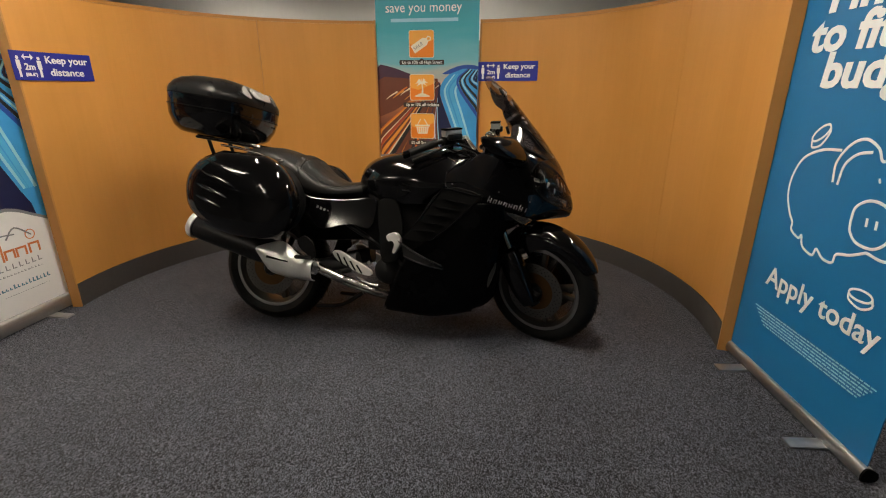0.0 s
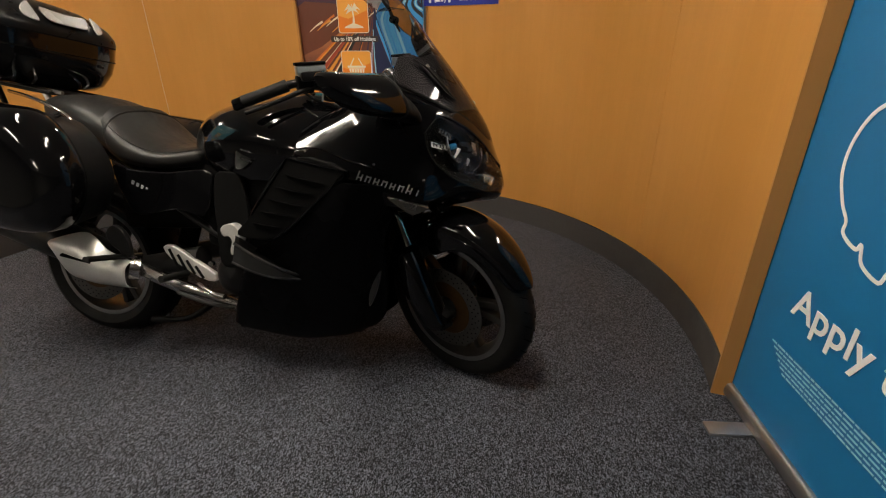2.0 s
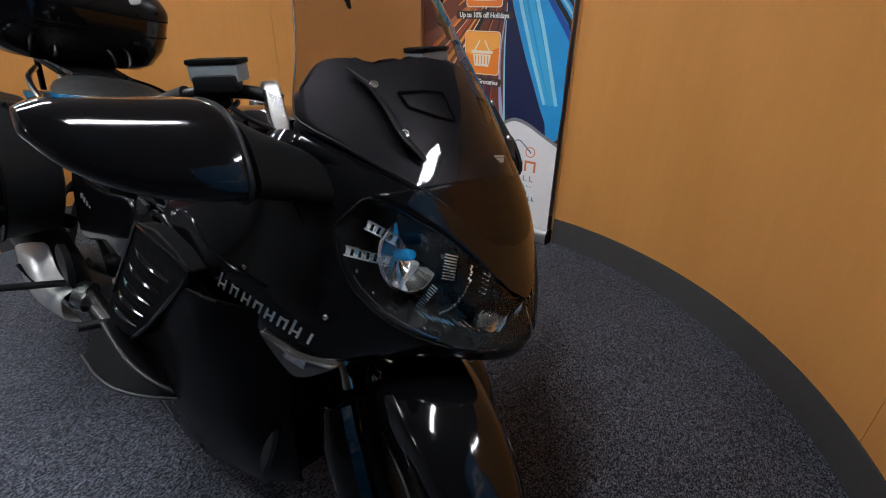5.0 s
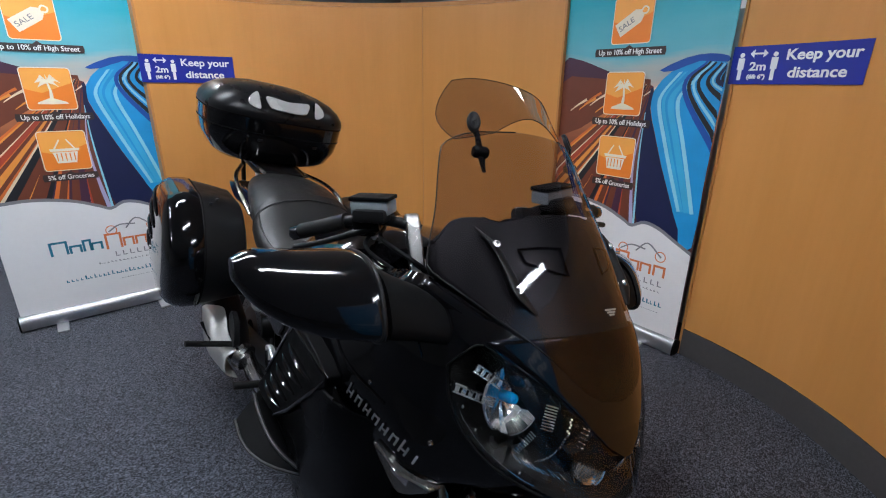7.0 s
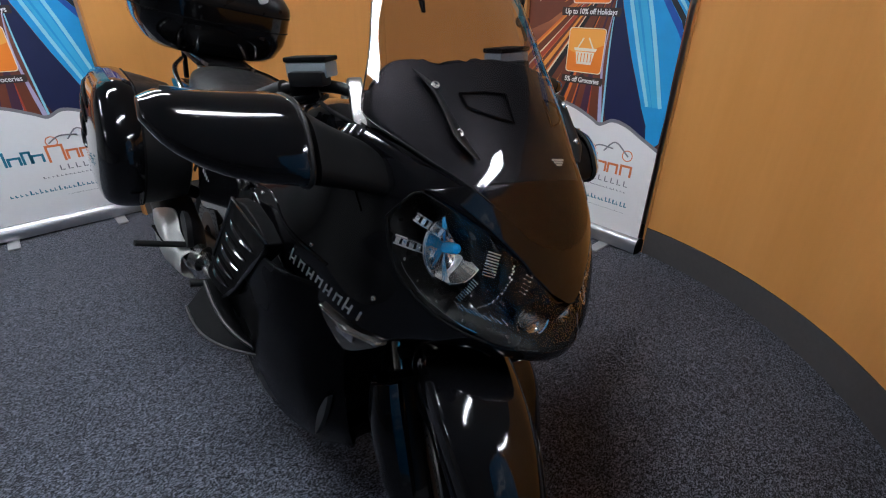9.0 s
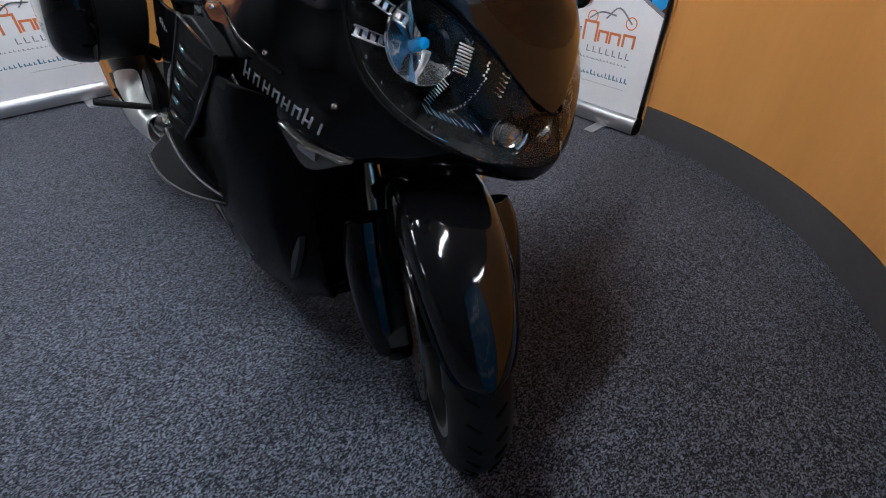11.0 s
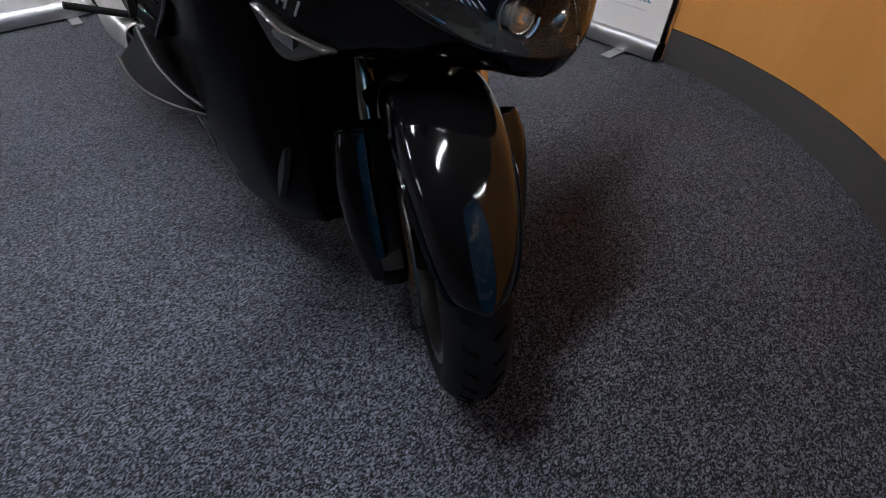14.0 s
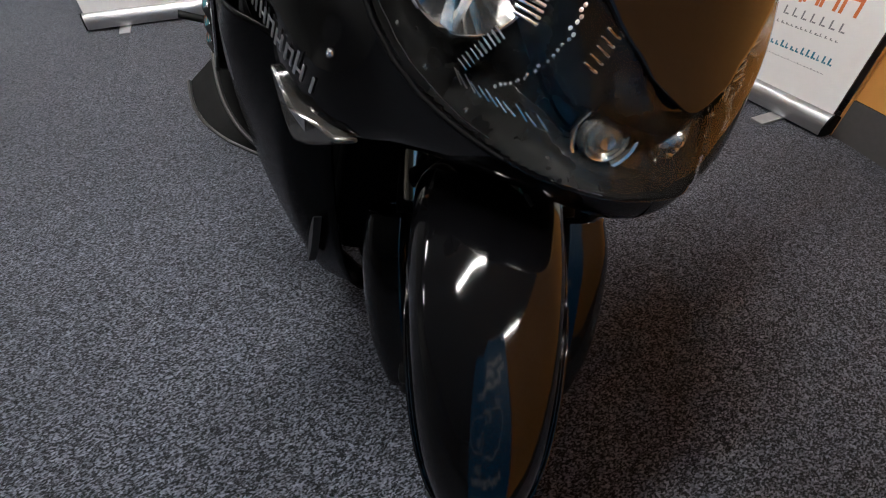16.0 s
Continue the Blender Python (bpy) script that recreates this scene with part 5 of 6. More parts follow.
for y in (-0.07, 0.07):
    bm = lathe([(0.001, 0.004), (0.040, 0.004), (0.046, 0.010), (0.050, 0.010), (0.050, -0.005), (0.001, -0.005)], 32)
    bm.transform(Matrix.Translation((1.121, y, 0.992)) @ Vector((-0.6, 0, 0.75)).to_track_quat("Y", "Z").to_matrix().to_4x4())
    bp("dial", bm, SATIN_BLACK, dash)
bp("dash_holder", box((0.016, 0.060, 0.034), (1.205, 0.030, 1.066), (0, -20, 0), 0.006), SATIN_BLACK, dash)

# clip-on deflector
defl = bmesh.new()
gx, gy = 9, 25
rows = []
for i in range(gx):
    f = i / (gx - 1)
    hw = 0.182 - 0.050 * f ** 3 - 0.020 * (1 - f) ** 4
    row = []
    for j in range(gy):
        y = hw * (2 * j / (gy - 1) - 1)
        k = 1.0 - 0.35 * (abs(y) / 0.18) ** 4
        arch = max(math.cos(y * 17), 0) * (1 - f)
        p = Vector((1.203 - 0.088 * f - 0.012 * arch, y, 1.214 + 0.020 * arch + 0.014 * (1 - f) * math.cos(y * 17) + 0.096 * f * k - 0.006 * (1 - k)))
        row.append(defl.verts.new(p + Vector((-1.30 * y * y, 0, -0.5 * y * y))))
    rows.append(row)
for p, q in zip(rows, rows[1:]):
    for j in range(gy - 1):
        defl.faces.new((p[j], p[j + 1], q[j + 1], q[j]))
rim_line = [v.co.copy() for v in rows[0]] + [r[-1].co.copy() for r in rows[1:]] + [v.co.copy() for v in rows[-1][::-1]][1:] + [r[0].co.copy() for r in rows[::-1]][1:]
dob = bp("wind_deflector", defl, SMOKE, None, "small clip-on smoked deflector above the windscreen", outward=(0.75, 0, 0.6))
dob.visible_shadow = False
bp("deflector_edge", tube(rim_line, 0.0008, 6, 1, cap=False), SATIN_BLACK, dob)
for s in (-1, 1):
    face = Vector((0.75, s * 0.35, 0.55)).to_track_quat("Y", "Z").to_matrix().to_4x4()
    c = Vector((1.176, s * 0.131, 1.222))
    bm = lathe([(0.001, 0.002), (0.006, 0.002), (0.008, 0.004), (0.011, 0.004), (0.013, 0.001), (0.013, -0.004), (0.001, -0.004)], 24)
    bm.transform(Matrix.Translation(c) @ face @ Matrix.Diagonal((0.95, 1, 1.6, 1)))
    plate = bp("clip_plate", bm, SATIN_BLACK, dob, "oval black clip plate")
    bm = tube([c + Vector((0.004, 0, -0.010)), Vector((1.190, s * 0.128, 1.196)), Vector((1.196, s * 0.126, 1.180))], [0.006, 0.005, 0.006], 10, 3)
    bp("clip_stem", bm, MATT_BLACK, plate)
    bm = lathe([(0.001, 0.014), (0.008, 0.014), (0.011, 0.010), (0.011, -0.010), (0.008, -0.014), (0.001, -0.014)], 18)
    bm.transform(Matrix.Translation((1.202, s * 0.126, 1.172)) @ Matrix.Rotation(radians(s * 20), 4, "Z"))
    bp("clip_knob", bm, MATT_BLACK, plate, "black screw knob")
    bp("clip_jaw", tube([(1.204, s * 0.126, 1.168), (1.220, s * 0.125, 1.140)], [0.008, 0.004], 10, 1, flat=0.6), MATT_BLACK, plate)

# mirrors
for s in (-1, 1):
    secs = []
    for cx, cy, cz, rx, rz in ((1.270, 0.205, 0.898, 0.046, 0.034), (1.266, 0.245, 0.910, 0.048, 0.036), (1.258, 0.285, 0.920, 0.050, 0.040), (1.246, 0.325, 0.931, 0.057, 0.047), (1.238, 0.337, 0.936, 0.063, 0.054), (1.232, 0.352, 0.937, 0.064, 0.055), (1.212, 0.400, 0.934, 0.061, 0.052), (1.190, 0.445, 0.936, 0.053, 0.045), (1.168, 0.482, 0.943, 0.040, 0.033), (1.154, 0.505, 0.950, 0.018, 0.014)):
        sec = []
        for a in np.linspace(0, 2 * math.pi, 25)[:-1]:
            c, d = math.cos(a), math.sin(a)
            dz = rz * math.copysign(abs(d) ** 0.72, d)
            sec.append((cx + rx * math.copysign(abs(c) ** 0.72, c) * (1.0 if c > 0 else 0.8) - 0.60 * dz, s * cy, cz + dz))
        secs.append(sec)
    def pod(sections):
        bm = bmesh.new()
        smooth = [spline([sec[k] for sec in sections], 5) for k in range(24)]
        ring = [[bm.verts.new(smooth[k][i]) for k in range(24)] for i in range(len(smooth[0]))]
        for p, q in zip(ring, ring[1:]):
            for k in range(24):
                bm.faces.new((p[k], p[(k + 1) % 24], q[(k + 1) % 24], q[k]))
        bm.faces.new(ring[0])
        bm.faces.new(ring[-1])
        return bm

    mir = bp("mirror", pod(secs[4:]), GLOSS_BLACK, None, "glossy black mirror pod")
    bp("mirror_arm", pod(secs[:4]), MATT_BLACK, mir, "black mirror arm")
    loop = [(x, y, z) for x, y, z in secs[4] + secs[4][:1]]
    bp("seam", tube(loop, 0.0042, 8, 1, cap=False), SATIN_BLACK, mir)
    bm = box((0.006, 0.14, 0.075), (1.160, s * 0.410, 0.945), (0, 8, s * 10), 0.002)
    bp("mirror_glass", bm, CHROME, mir, "mirror glass")

# side fairings: lower panel, flared leg shield, air outlet with slats
SIDE = Skin([
    (0.0, [(0.105, 0.118), (0.165, 0.150), (0.208, 0.220), (0.240, 0.310), (0.266, 0.390), (0.288, 0.470), (0.306, 0.560), (0.318, 0.640), (0.320, 0.700)]),
    (0.5, [(0.115, 0.110), (0.172, 0.145), (0.214, 0.220), (0.246, 0.310), (0.270, 0.390), (0.289, 0.470), (0.304, 0.560), (0.312, 0.640), (0.308, 0.700)]),
    (0.85, [(0.075, 0.125), (0.135, 0.160), (0.182, 0.230), (0.214, 0.310), (0.236, 0.390), (0.251, 0.470), (0.262, 0.560), (0.264, 0.630), (0.260, 0.690)]),
    (1.0, [(0.050, 0.150), (0.095, 0.185), (0.135, 0.245), (0.165, 0.315), (0.182, 0.390), (0.192, 0.470), (0.202, 0.550), (0.212, 0.610), (0.215, 0.660)])])
SIDE_X = [(0.66, 1.08), (0.64, 1.14), (0.67, 1.190), (0.71, 1.212), (0.75, 1.215), (0.81, 1.212), (0.94, 1.225), (1.03, 1.250), (1.085, 1.275)]


def side_mesh(sides, nu=30, nv=40, out=0.0):
    bm = bmesh.new()
    for s in sides:
        V = []
        for i in range(nu):
            f = i / (nu - 1)
            u = np.interp(f, (0, 0.5, 0.85, 1.0), (0, 1, 2, 3))
            row = []
            for j in range(nv):
                v = 8 * j / (nv - 1)
                p = SIDE.at(u, v)
                a = cr(*[np.array(SIDE_X[min(max(int(min(v, 7.999)) + k, 0), 8)]) for k in (-1, 0, 1, 2)], v - int(min(v, 7.999)))
                row.append(bm.verts.new((a[0] + (a[1] - a[0]) * f, s * (p[1] + out), p[2])))
            V.append(row)
        for p, q in zip(V, V[1:]):
            for j in range(nv - 1):
                bm.faces.new((p[j], q[j], q[j + 1], p[j + 1]))
    return bm


for s in (-1, 1):
    pan = bp("side_fairing", side_mesh((s,)), FAIRING_BLACK, None, "black side fairing", thick=0.004)
    # leg shield with a lit top edge
    bm = bmesh.new()
    V = []
    for k in range(9):
        f = k / 8
        fade = 1 - f ** 3
        row = [(0.725 + 0.225 * f, 0.262, 0.508 - 0.112 * f), (0.764 + 0.190 * f, 0.264 + 0.060 * fade - 0.002 * f, 0.494 - 0.100 * f), (0.790 + 0.165 * f, 0.266 + 0.106 * fade, 0.449 - 0.066 * f), (0.800 + 0.158 * f, 0.262 + 0.090 * fade, 0.430 - 0.052 * f), (0.802 + 0.155 * f, 0.256, 0.415 - 0.042 * f)]
        V.append([bm.verts.new((x, s * y, z)) for x, y, z in row])
    for p, q in zip(V, V[1:]):
        for j in range(4):
            bm.faces.new((p[j], q[j], q[j + 1], p[j + 1]))
    bm.faces.new(V[0])
    sh = bp("leg_shield", bm, MATT_BLACK, pan, "flared matt black leg shield", thick=0.004, angle=15)
    bp("shield_edge", tube([(0.790 + 0.165 * f, s * (0.268 + 0.106 * (1 - f ** 3)), 0.450 - 0.066 * f) for f in np.linspace(0, 1, 7)], 0.0035, 8, 2), DARK_GREY, sh)
    bp("shield_rail", tube([(0.764 + 0.190 * f, s * (0.266 + 0.060 * (1 - f ** 3)), 0.496 - 0.100 * f) for f in np.linspace(0, 1, 7)], 0.0045, 8, 2), DARK_GREY, sh, "grey lower rail")
    duct = bp("air_outlet", slab([(0.950, 0.762), (1.128, 0.732), (1.065, 0.665), (0.975, 0.578), (0.900, 0.520), (0.775, 0.522), (0.825, 0.590)], lambda p, q, h: Vector((p, s * (0.292 + h), q)), 0.030), MATT_BLACK, None, "black air outlet with slats", bevel=0.003)
    for k in range(5):
        f = 0.16 + 0.17 * k
        a0, a1 = Vector((0.950 - 0.165 * f, 0, 0.754 - 0.222 * f)), Vector((1.108 - 0.205 * f, 0, 0.726 - 0.200 * f))
        line = [a0.lerp(a1, u) for u in (0.12, 0.35, 0.65, 0.95)]
        bm = tube([(p.x, s * (0.322 + d), p.z) for p, d in zip(line, (0.000, 0.004, 0.006, 0.003))], [0.002, 0.0075, 0.008, 0.003], 8, 4, flat=0.35)
        bp("slat", bm, GLOSS_BLACK, duct)
    bp("outlet_frame", tube([(x, s * 0.322, z) for x, z in ((0.825, 0.590), (0.950, 0.762), (1.128, 0.732), (1.065, 0.665), (0.975, 0.578), (0.900, 0.520))], 0.0042, 8, 1), GLOSS_BLACK, duct, "glossy outlet edge")
    # name strip as plain bars, fixing screws, indicator
    for k in range(8):
        f = k / 7
        x, z = 1.160 + 0.162 * f, 0.717 - 0.040 * f
        y = nose_point(x, z)[1] + 0.0022
        tall = k in (0, 6)
        h = 0.028 if tall else 0.0195
        bm = bmesh.new()
        for dx in ((-0.0058, 0.0058) if k < 7 else (0.0,)):
            box((0.0042, 0.0014, h * (1.0 if dx <= 0 or not tall else 0.72)), (dx, 0, (0.004 if tall and dx <= 0 else 0)), (0, 8, 0), 0.0008, 1, bm)
        if k < 7:
            box((0.0100, 0.0014, 0.0040), (0, 0, 0.0078 * (k % 2) - 0.001), (0, 0, 0), 0.0008, 1, bm)
        bm.transform(pose(x, s * y, z, 0, 14, -s * (9 + 16 * f)))
        bp("name_mark", bm, LETTER, pan, "raised silver mark", smooth=False)
    for x, z in ((1.198, 0.754), (1.337, 0.714), (1.095, 0.708), (0.985, 0.782)):
        p = nose_point(x, z)
        bm = lathe([(0.001, 0.0004), (0.0022, 0.0004), (0.0026, 0.0018), (0.0040, 0.0014), (0.0046, 0.0), (0.0046, -0.002), (0.001, -0.002)], 14)
        bm.transform(Matrix.Translation((p.x, s * (p.y + 0.001), p.z)) @ Vector((0.15, s, 0.1)).to_track_quat("Y", "Z").to_matrix().to_4x4())
        bp("screw", bm, STEEL, pan)
    tri = [(1.236, 0.664), (1.285, 0.655), (1.350, 0.636), (1.338, 0.622), (1.312, 0.614), (1.270, 0.636)]
    bm = slab(tri, lambda p, q, h: Vector((p, s * (np.interp(p, (1.236, 1.31, 1.35), (0.272, 0.262, 0.226)) + h * 1.0 - 0.022), q)), 0.026)
    ind = bp("indicator", bm, INDICATOR, None, "clear triangular indicator lamp", angle=25, bevel=0.003)
    bm = bmesh.new()
    for k in range(7):
        box((0.055 - 0.005 * k, 0.002, 0.0022), (1.298 + 0.001 * k, s * (0.262 - 0.0012 * k), 0.650 - 0.0045 * k), (0, 16, -s * 20), bm=bm)
    bp("lamp_rib", bm, CHROME, ind, smooth=False)
    # cut-out scoop near the front edge
    bm = slab([(1.165, 0.30), (1.19, 0.36), (1.20, 0.42), (1.185, 0.40), (1.165, 0.35)], lambda p, q, h: Vector((p, s * (0.205 + h), q)), 0.012)
    bp("scoop_edge", bm, DARK_GREY, pan)

for s in (-1, 1):
    for pts, r in (([(1.150, 0.935), (1.235, 0.905), (1.285, 0.840)], 0.0022), ([(0.955, 0.788), (1.030, 0.792), (1.120, 0.762), (1.240, 0.735)], 0.0025), ([(0.952, 0.770), (1.030, 0.742), (1.100, 0.712)], 0.004)):
        path = [nose_point(p.x, p.y, 0.0012) for p in spline([(x, z, 0) for x, z in pts], 5)]
        bp("panel_seam", tube([(p.x, s * p.y, p.z) for p in path], r, 8, 1), GLOSS_BLACK, None)
    bp("brake_hose", tube([(1.31, s * 0.118, 0.36), (1.24, s * 0.135, 0.46), (1.20, s * 0.115, 0.58), (1.15, s * 0.07, 0.72)], 0.006, 8, 6), MATT_BLACK, None, "black brake hose", True)

# fuel tank and its side covers
TANK = Skin([
    (0.465, [(0.050, 0.735), (0.070, 0.750), (0.072, 0.775), (0.055, 0.800), (0.030, 0.812), (0.0, 0.815)]),
    (0.510, [(0.110, 0.700), (0.140, 0.740), (0.145, 0.790), (0.120, 0.845), (0.065, 0.877), (0.0, 0.885)]),
    (0.610, [(0.165, 0.680), (0.195, 0.740), (0.198, 0.805), (0.165, 0.875), (0.09, 0.916), (0.0, 0.927)]),
    (0.780, [(0.195, 0.680), (0.228, 0.750), (0.228, 0.830), (0.190, 0.900), (0.10, 0.945), (0.0, 0.956)]),
    (0.920, [(0.205, 0.695), (0.238, 0.760), (0.230, 0.840), (0.190, 0.912), (0.10, 0.962), (0.0, 0.974)]),
    (1.040, [(0.190, 0.720), (0.225, 0.780), (0.210, 0.850), (0.170, 0.915), (0.09, 0.955), (0.0, 0.965)])])
tank = bp("fuel_tank", TANK.mesh(44, 40), GLOSS_BLACK, None, "glossy black fuel tank")
bm = lathe([(0.001, 0.010), (0.030, 0.010), (0.036, 0.004), (0.036, -0.006), (0.001, -0.006)], 32)
bm.transform(Matrix.Translation((0.83, 0, 0.966)) @ Matrix.Rotation(radians(90), 4, "X"))
bp("filler_cap", bm, STEEL, tank, "steel filler cap")
for s in (-1, 1):
    bm = slab([(0.715, 0.715), (0.765, 0.73), (0.80, 0.82), (0.80, 0.87), (0.745, 0.865), (0.715, 0.80)], lambda p, q, h: Vector((p, s * (np.interp(q, (0.70, 0.87), (0.222, 0.190)) + h), q)), 0.014)
    cov = bp("tank_cover", bm, GLOSS_BLACK, tank, "", bevel=0.004)
    for k in range(4):
        bp("louvre", tube([(0.735, s * (0.231 - 0.006 * k), 0.748 + 0.028 * k), (0.775, s * (0.232 - 0.006 * k), 0.740 + 0.028 * k)], 0.005, 8, 1, flat=0.5), SATIN_BLACK, cov)
    # grey frame cover, engine cover, pivot
    bm = slab([(0.612, 0.690), (0.650, 0.702), (0.700, 0.690), (0.735, 0.590), (0.738, 0.500), (0.728, 0.42), (0.690, 0.390), (0.640, 0.40), (0.620, 0.52), (0.606, 0.62)], lambda p, q, h: Vector((p, s * (np.interp(q, (0.40, 0.70), (0.225, 0.188)) + h - 0.012), q)), 0.018)
    fr = bp("frame_cover", bm, MATT_BLACK, None, "dark grey frame cover", bevel=0.004)
    bm = slab([(0.672, 0.522), (0.688, 0.538), (0.720, 0.540), (0.742, 0.512), (0.734, 0.468), (0.712, 0.440), (0.704, 0.455), (0.712, 0.485), (0.700, 0.502), (0.682, 0.500)], lambda p, q, h: Vector((p, s * (0.232 + h), q)), 0.034)
    bp("pivot_boss", bm, SILVER, fr, "bare silver pivot casting", bevel=0.005)
    bm = lathe([(0.001, 0.030), (0.045, 0.026), (0.068, 0.008), (0.072, -0.03), (0.001, -0.03)], 32, at=(0.665, 0.19, 0.345))
    bm.transform(Matrix.Diagonal((1, s, 1, 1)))
    bp("engine_cover", bm, SATIN_BLACK, None, "round black engine cover")

bp("engine", box((0.46, 0.30, 0.36), (0.86, 0, 0.40), (0, -8, 0), 0.04), MATT_BLACK, None, "dark engine block behind the fairing")
# filler blocks, added so the gaps behind covers and under seat stay dark
bp("cover_filler", box((0.30, 0.34, 0.30), (0.690, 0, 0.585), (0, 0, 0), 0.03), MATT_BLACK, None, "added dark filler block behind the covers")
bp("seat_filler", box((0.46, 0.22, 0.24), (0.360, 0, 0.590), (0, -4, 0), 0.03), MATT_BLACK, None, "added black filler block under the seat")
bp("radiator", box((0.04, 0.32, 0.30), (1.115, 0, 0.46), (0, 15, 0), 0.008), MATT_BLACK, None, "black radiator")
bp("belly_pan", box((0.42, 0.14, 0.05), (0.87, 0, 0.150), (0, -2, 0), 0.02), GLOSS_BLACK, None)
bp("head_stock", box((0.16, 0.16, 0.34), (1.16, 0, 0.72), (0, -26, 0), 0.03), MATT_BLACK, None)

# handlebars
for s in (-1, 1):
    up, cup = Vector((0.055, s * 0.028, 0.055)), Vector((0.025, s * 0.012, 0.042))
    bar = bp("handlebar", tube([(1.06, s * 0.105, 1.010), (1.040, s * 0.165, 1.030), (1.005, s * 0.253, 1.029), (0.940, s * 0.338, 0.999), (0.903, s * 0.388, 0.983)], 0.0125, 12, 4), SATIN_BLACK, None, "", True)
    grip = bp("grip", tube([(0.944, s * 0.234, 0.972), (0.895, s * 0.297, 0.950), (0.862, s * 0.342, 0.935)], [0.0185, 0.0175, 0.0185], 18, 6), RUBBER, bar, "black rubber grip", up)
    bp("bar_end", tube([(0.861, s * 0.344, 0.934), (0.846, s * 0.363, 0.927), (0.843, s * 0.367, 0.926)], [0.0175, 0.0175, 0.012], 16, 2), GLOSS_BLACK, bar, "", up)
    bp("lever", tube([(0.995, s * 0.165, 0.965), (0.985, s * 0.21, 0.955), (0.945, s * 0.29, 0.928), (0.893, s * 0.360, 0.905)], [0.010, 0.008, 0.0065, 0.007], 10, 4), SATIN_BLACK, bar, "black lever", up)
    bp("switch_box", box((0.055, 0.05, 0.05), (0.970, s * 0.190, 0.972), (0, 10, s * 25), 0.012), MATT_BLACK, bar, "", up)
    bp("master_cylinder", box((0.04, 0.075, 0.028), (1.005, s * 0.180, 0.995), (0, 0, s * 28), 0.008), SATIN_BLACK, bar, "", up)
    res = bp("fluid_reservoir", box((0.050, 0.088, 0.030), (1.018, s * 0.190, 1.024), (0, 0, s * 28), 0.006), RES_GREY, bar, "grey translucent fluid reservoir", cup)
    bp("reservoir_lid", box((0.053, 0.091, 0.009), (1.018, s * 0.190, 1.043), (0, 0, s * 28), 0.003), MATT_BLACK, res, "black lid", cup)
    bm = slab([(1.030, 1.030), (1.062, 1.048), (1.090, 1.022), (1.160, 0.930), (1.125, 0.905), (1.050, 0.990)], lambda p, q, h: Vector((p, s * (0.108 + h), q)), 0.030)
    bp("bar_riser", bm, STEEL, bar, "bare cast-metal bar riser", True, bevel=0.004)
    bp("cable", tube([(1.00, s * 0.155, 0.975), (1.06, s * 0.17, 0.955), (1.10, s * 0.13, 0.92), (1.10, s * 0.06, 0.86)], 0.005, 8, 6), MATT_BLACK, bar, "", True)
for s in (-1, 1):
    for k, path in enumerate(([(1.000, 0.205, 1.000), (1.075, 0.225, 0.985), (1.140, 0.165, 0.945), (1.165, 0.080, 0.880)], [(0.985, 0.215, 0.975), (1.060, 0.245, 0.950), (1.130, 0.205, 0.905), (1.170, 0.110, 0.840)], [(1.010, 0.180, 1.010), (1.095, 0.190, 1.005), (1.150, 0.120, 0.960), (1.160, 0.050, 0.900)])):
        bp("cable", tube([(x, s * y, z) for x, y, z in path], (0.0042, 0.0032, 0.0050)[k], 8, 6), (MATT_BLACK, SATIN_BLACK, MATT_BLACK)[k], None, "black control cable", True)
    bp("hose_joint", tube([(1.020, s * 0.196, 1.002), (1.045, s * 0.206, 0.998)], 0.007, 10, 1), STEEL, None, "bare metal hose joint", True)
bp("top_yoke", box((0.07, 0.26, 0.025), (1.085, 0, 0.935), (0, -25, 0), 0.010), SILVER, None, "bare cast-metal top yoke", True)

# seats
SEAT_P = Skin([
    (-0.175, [(0.070, 0.860), (0.090, 0.880), (0.085, 0.910), (0.050, 0.925), (0.0, 0.930)]),
    (-0.133, [(0.105, 0.845), (0.130, 0.875), (0.120, 0.915), (0.070, 0.938), (0.0, 0.944)]),
    (-0.003, [(0.130, 0.815), (0.165, 0.850), (0.155, 0.905), (0.09, 0.936), (0.0, 0.945)]),
    (0.116, [(0.145, 0.765), (0.180, 0.805), (0.172, 0.862), (0.10, 0.902), (0.0, 0.915)]),
    (0.185, [(0.150, 0.720), (0.186, 0.760), (0.180, 0.825), (0.11, 0.872), (0.0, 0.888)])])
SEAT_R = Skin([
    (0.154, [(0.140, 0.740), (0.172, 0.780), (0.172, 0.850), (0.115, 0.898), (0.0, 0.912)]),
    (0.195, [(0.152, 0.715), (0.190, 0.752), (0.188, 0.818), (0.120, 0.868), (0.0, 0.885)]),
    (0.270, [(0.152, 0.698), (0.190, 0.722), (0.185, 0.770), (0.115, 0.806), (0.0, 0.818)]),
    (0.370, [(0.138, 0.694), (0.172, 0.712), (0.165, 0.744), (0.10, 0.768), (0.0, 0.776)]),
    (0.470, [(0.105, 0.704), (0.132, 0.724), (0.125, 0.756), (0.075, 0.776), (0.0, 0.783)]),
    (0.535, [(0.070, 0.722), (0.092, 0.742), (0.088, 0.772), (0.05, 0.790), (0.0, 0.796)]),
    (0.555, [(0.045, 0.740), (0.060, 0.752), (0.058, 0.775), (0.03, 0.788), (0.0, 0.792)])])
seat = bp("pillion_seat", SEAT_P.mesh(30, 28), VINYL, None, "black vinyl pillion seat")
rs = bp("rider_seat", SEAT_R.mesh(40, 30), VINYL, None, "black vinyl rider seat with stitched seams")
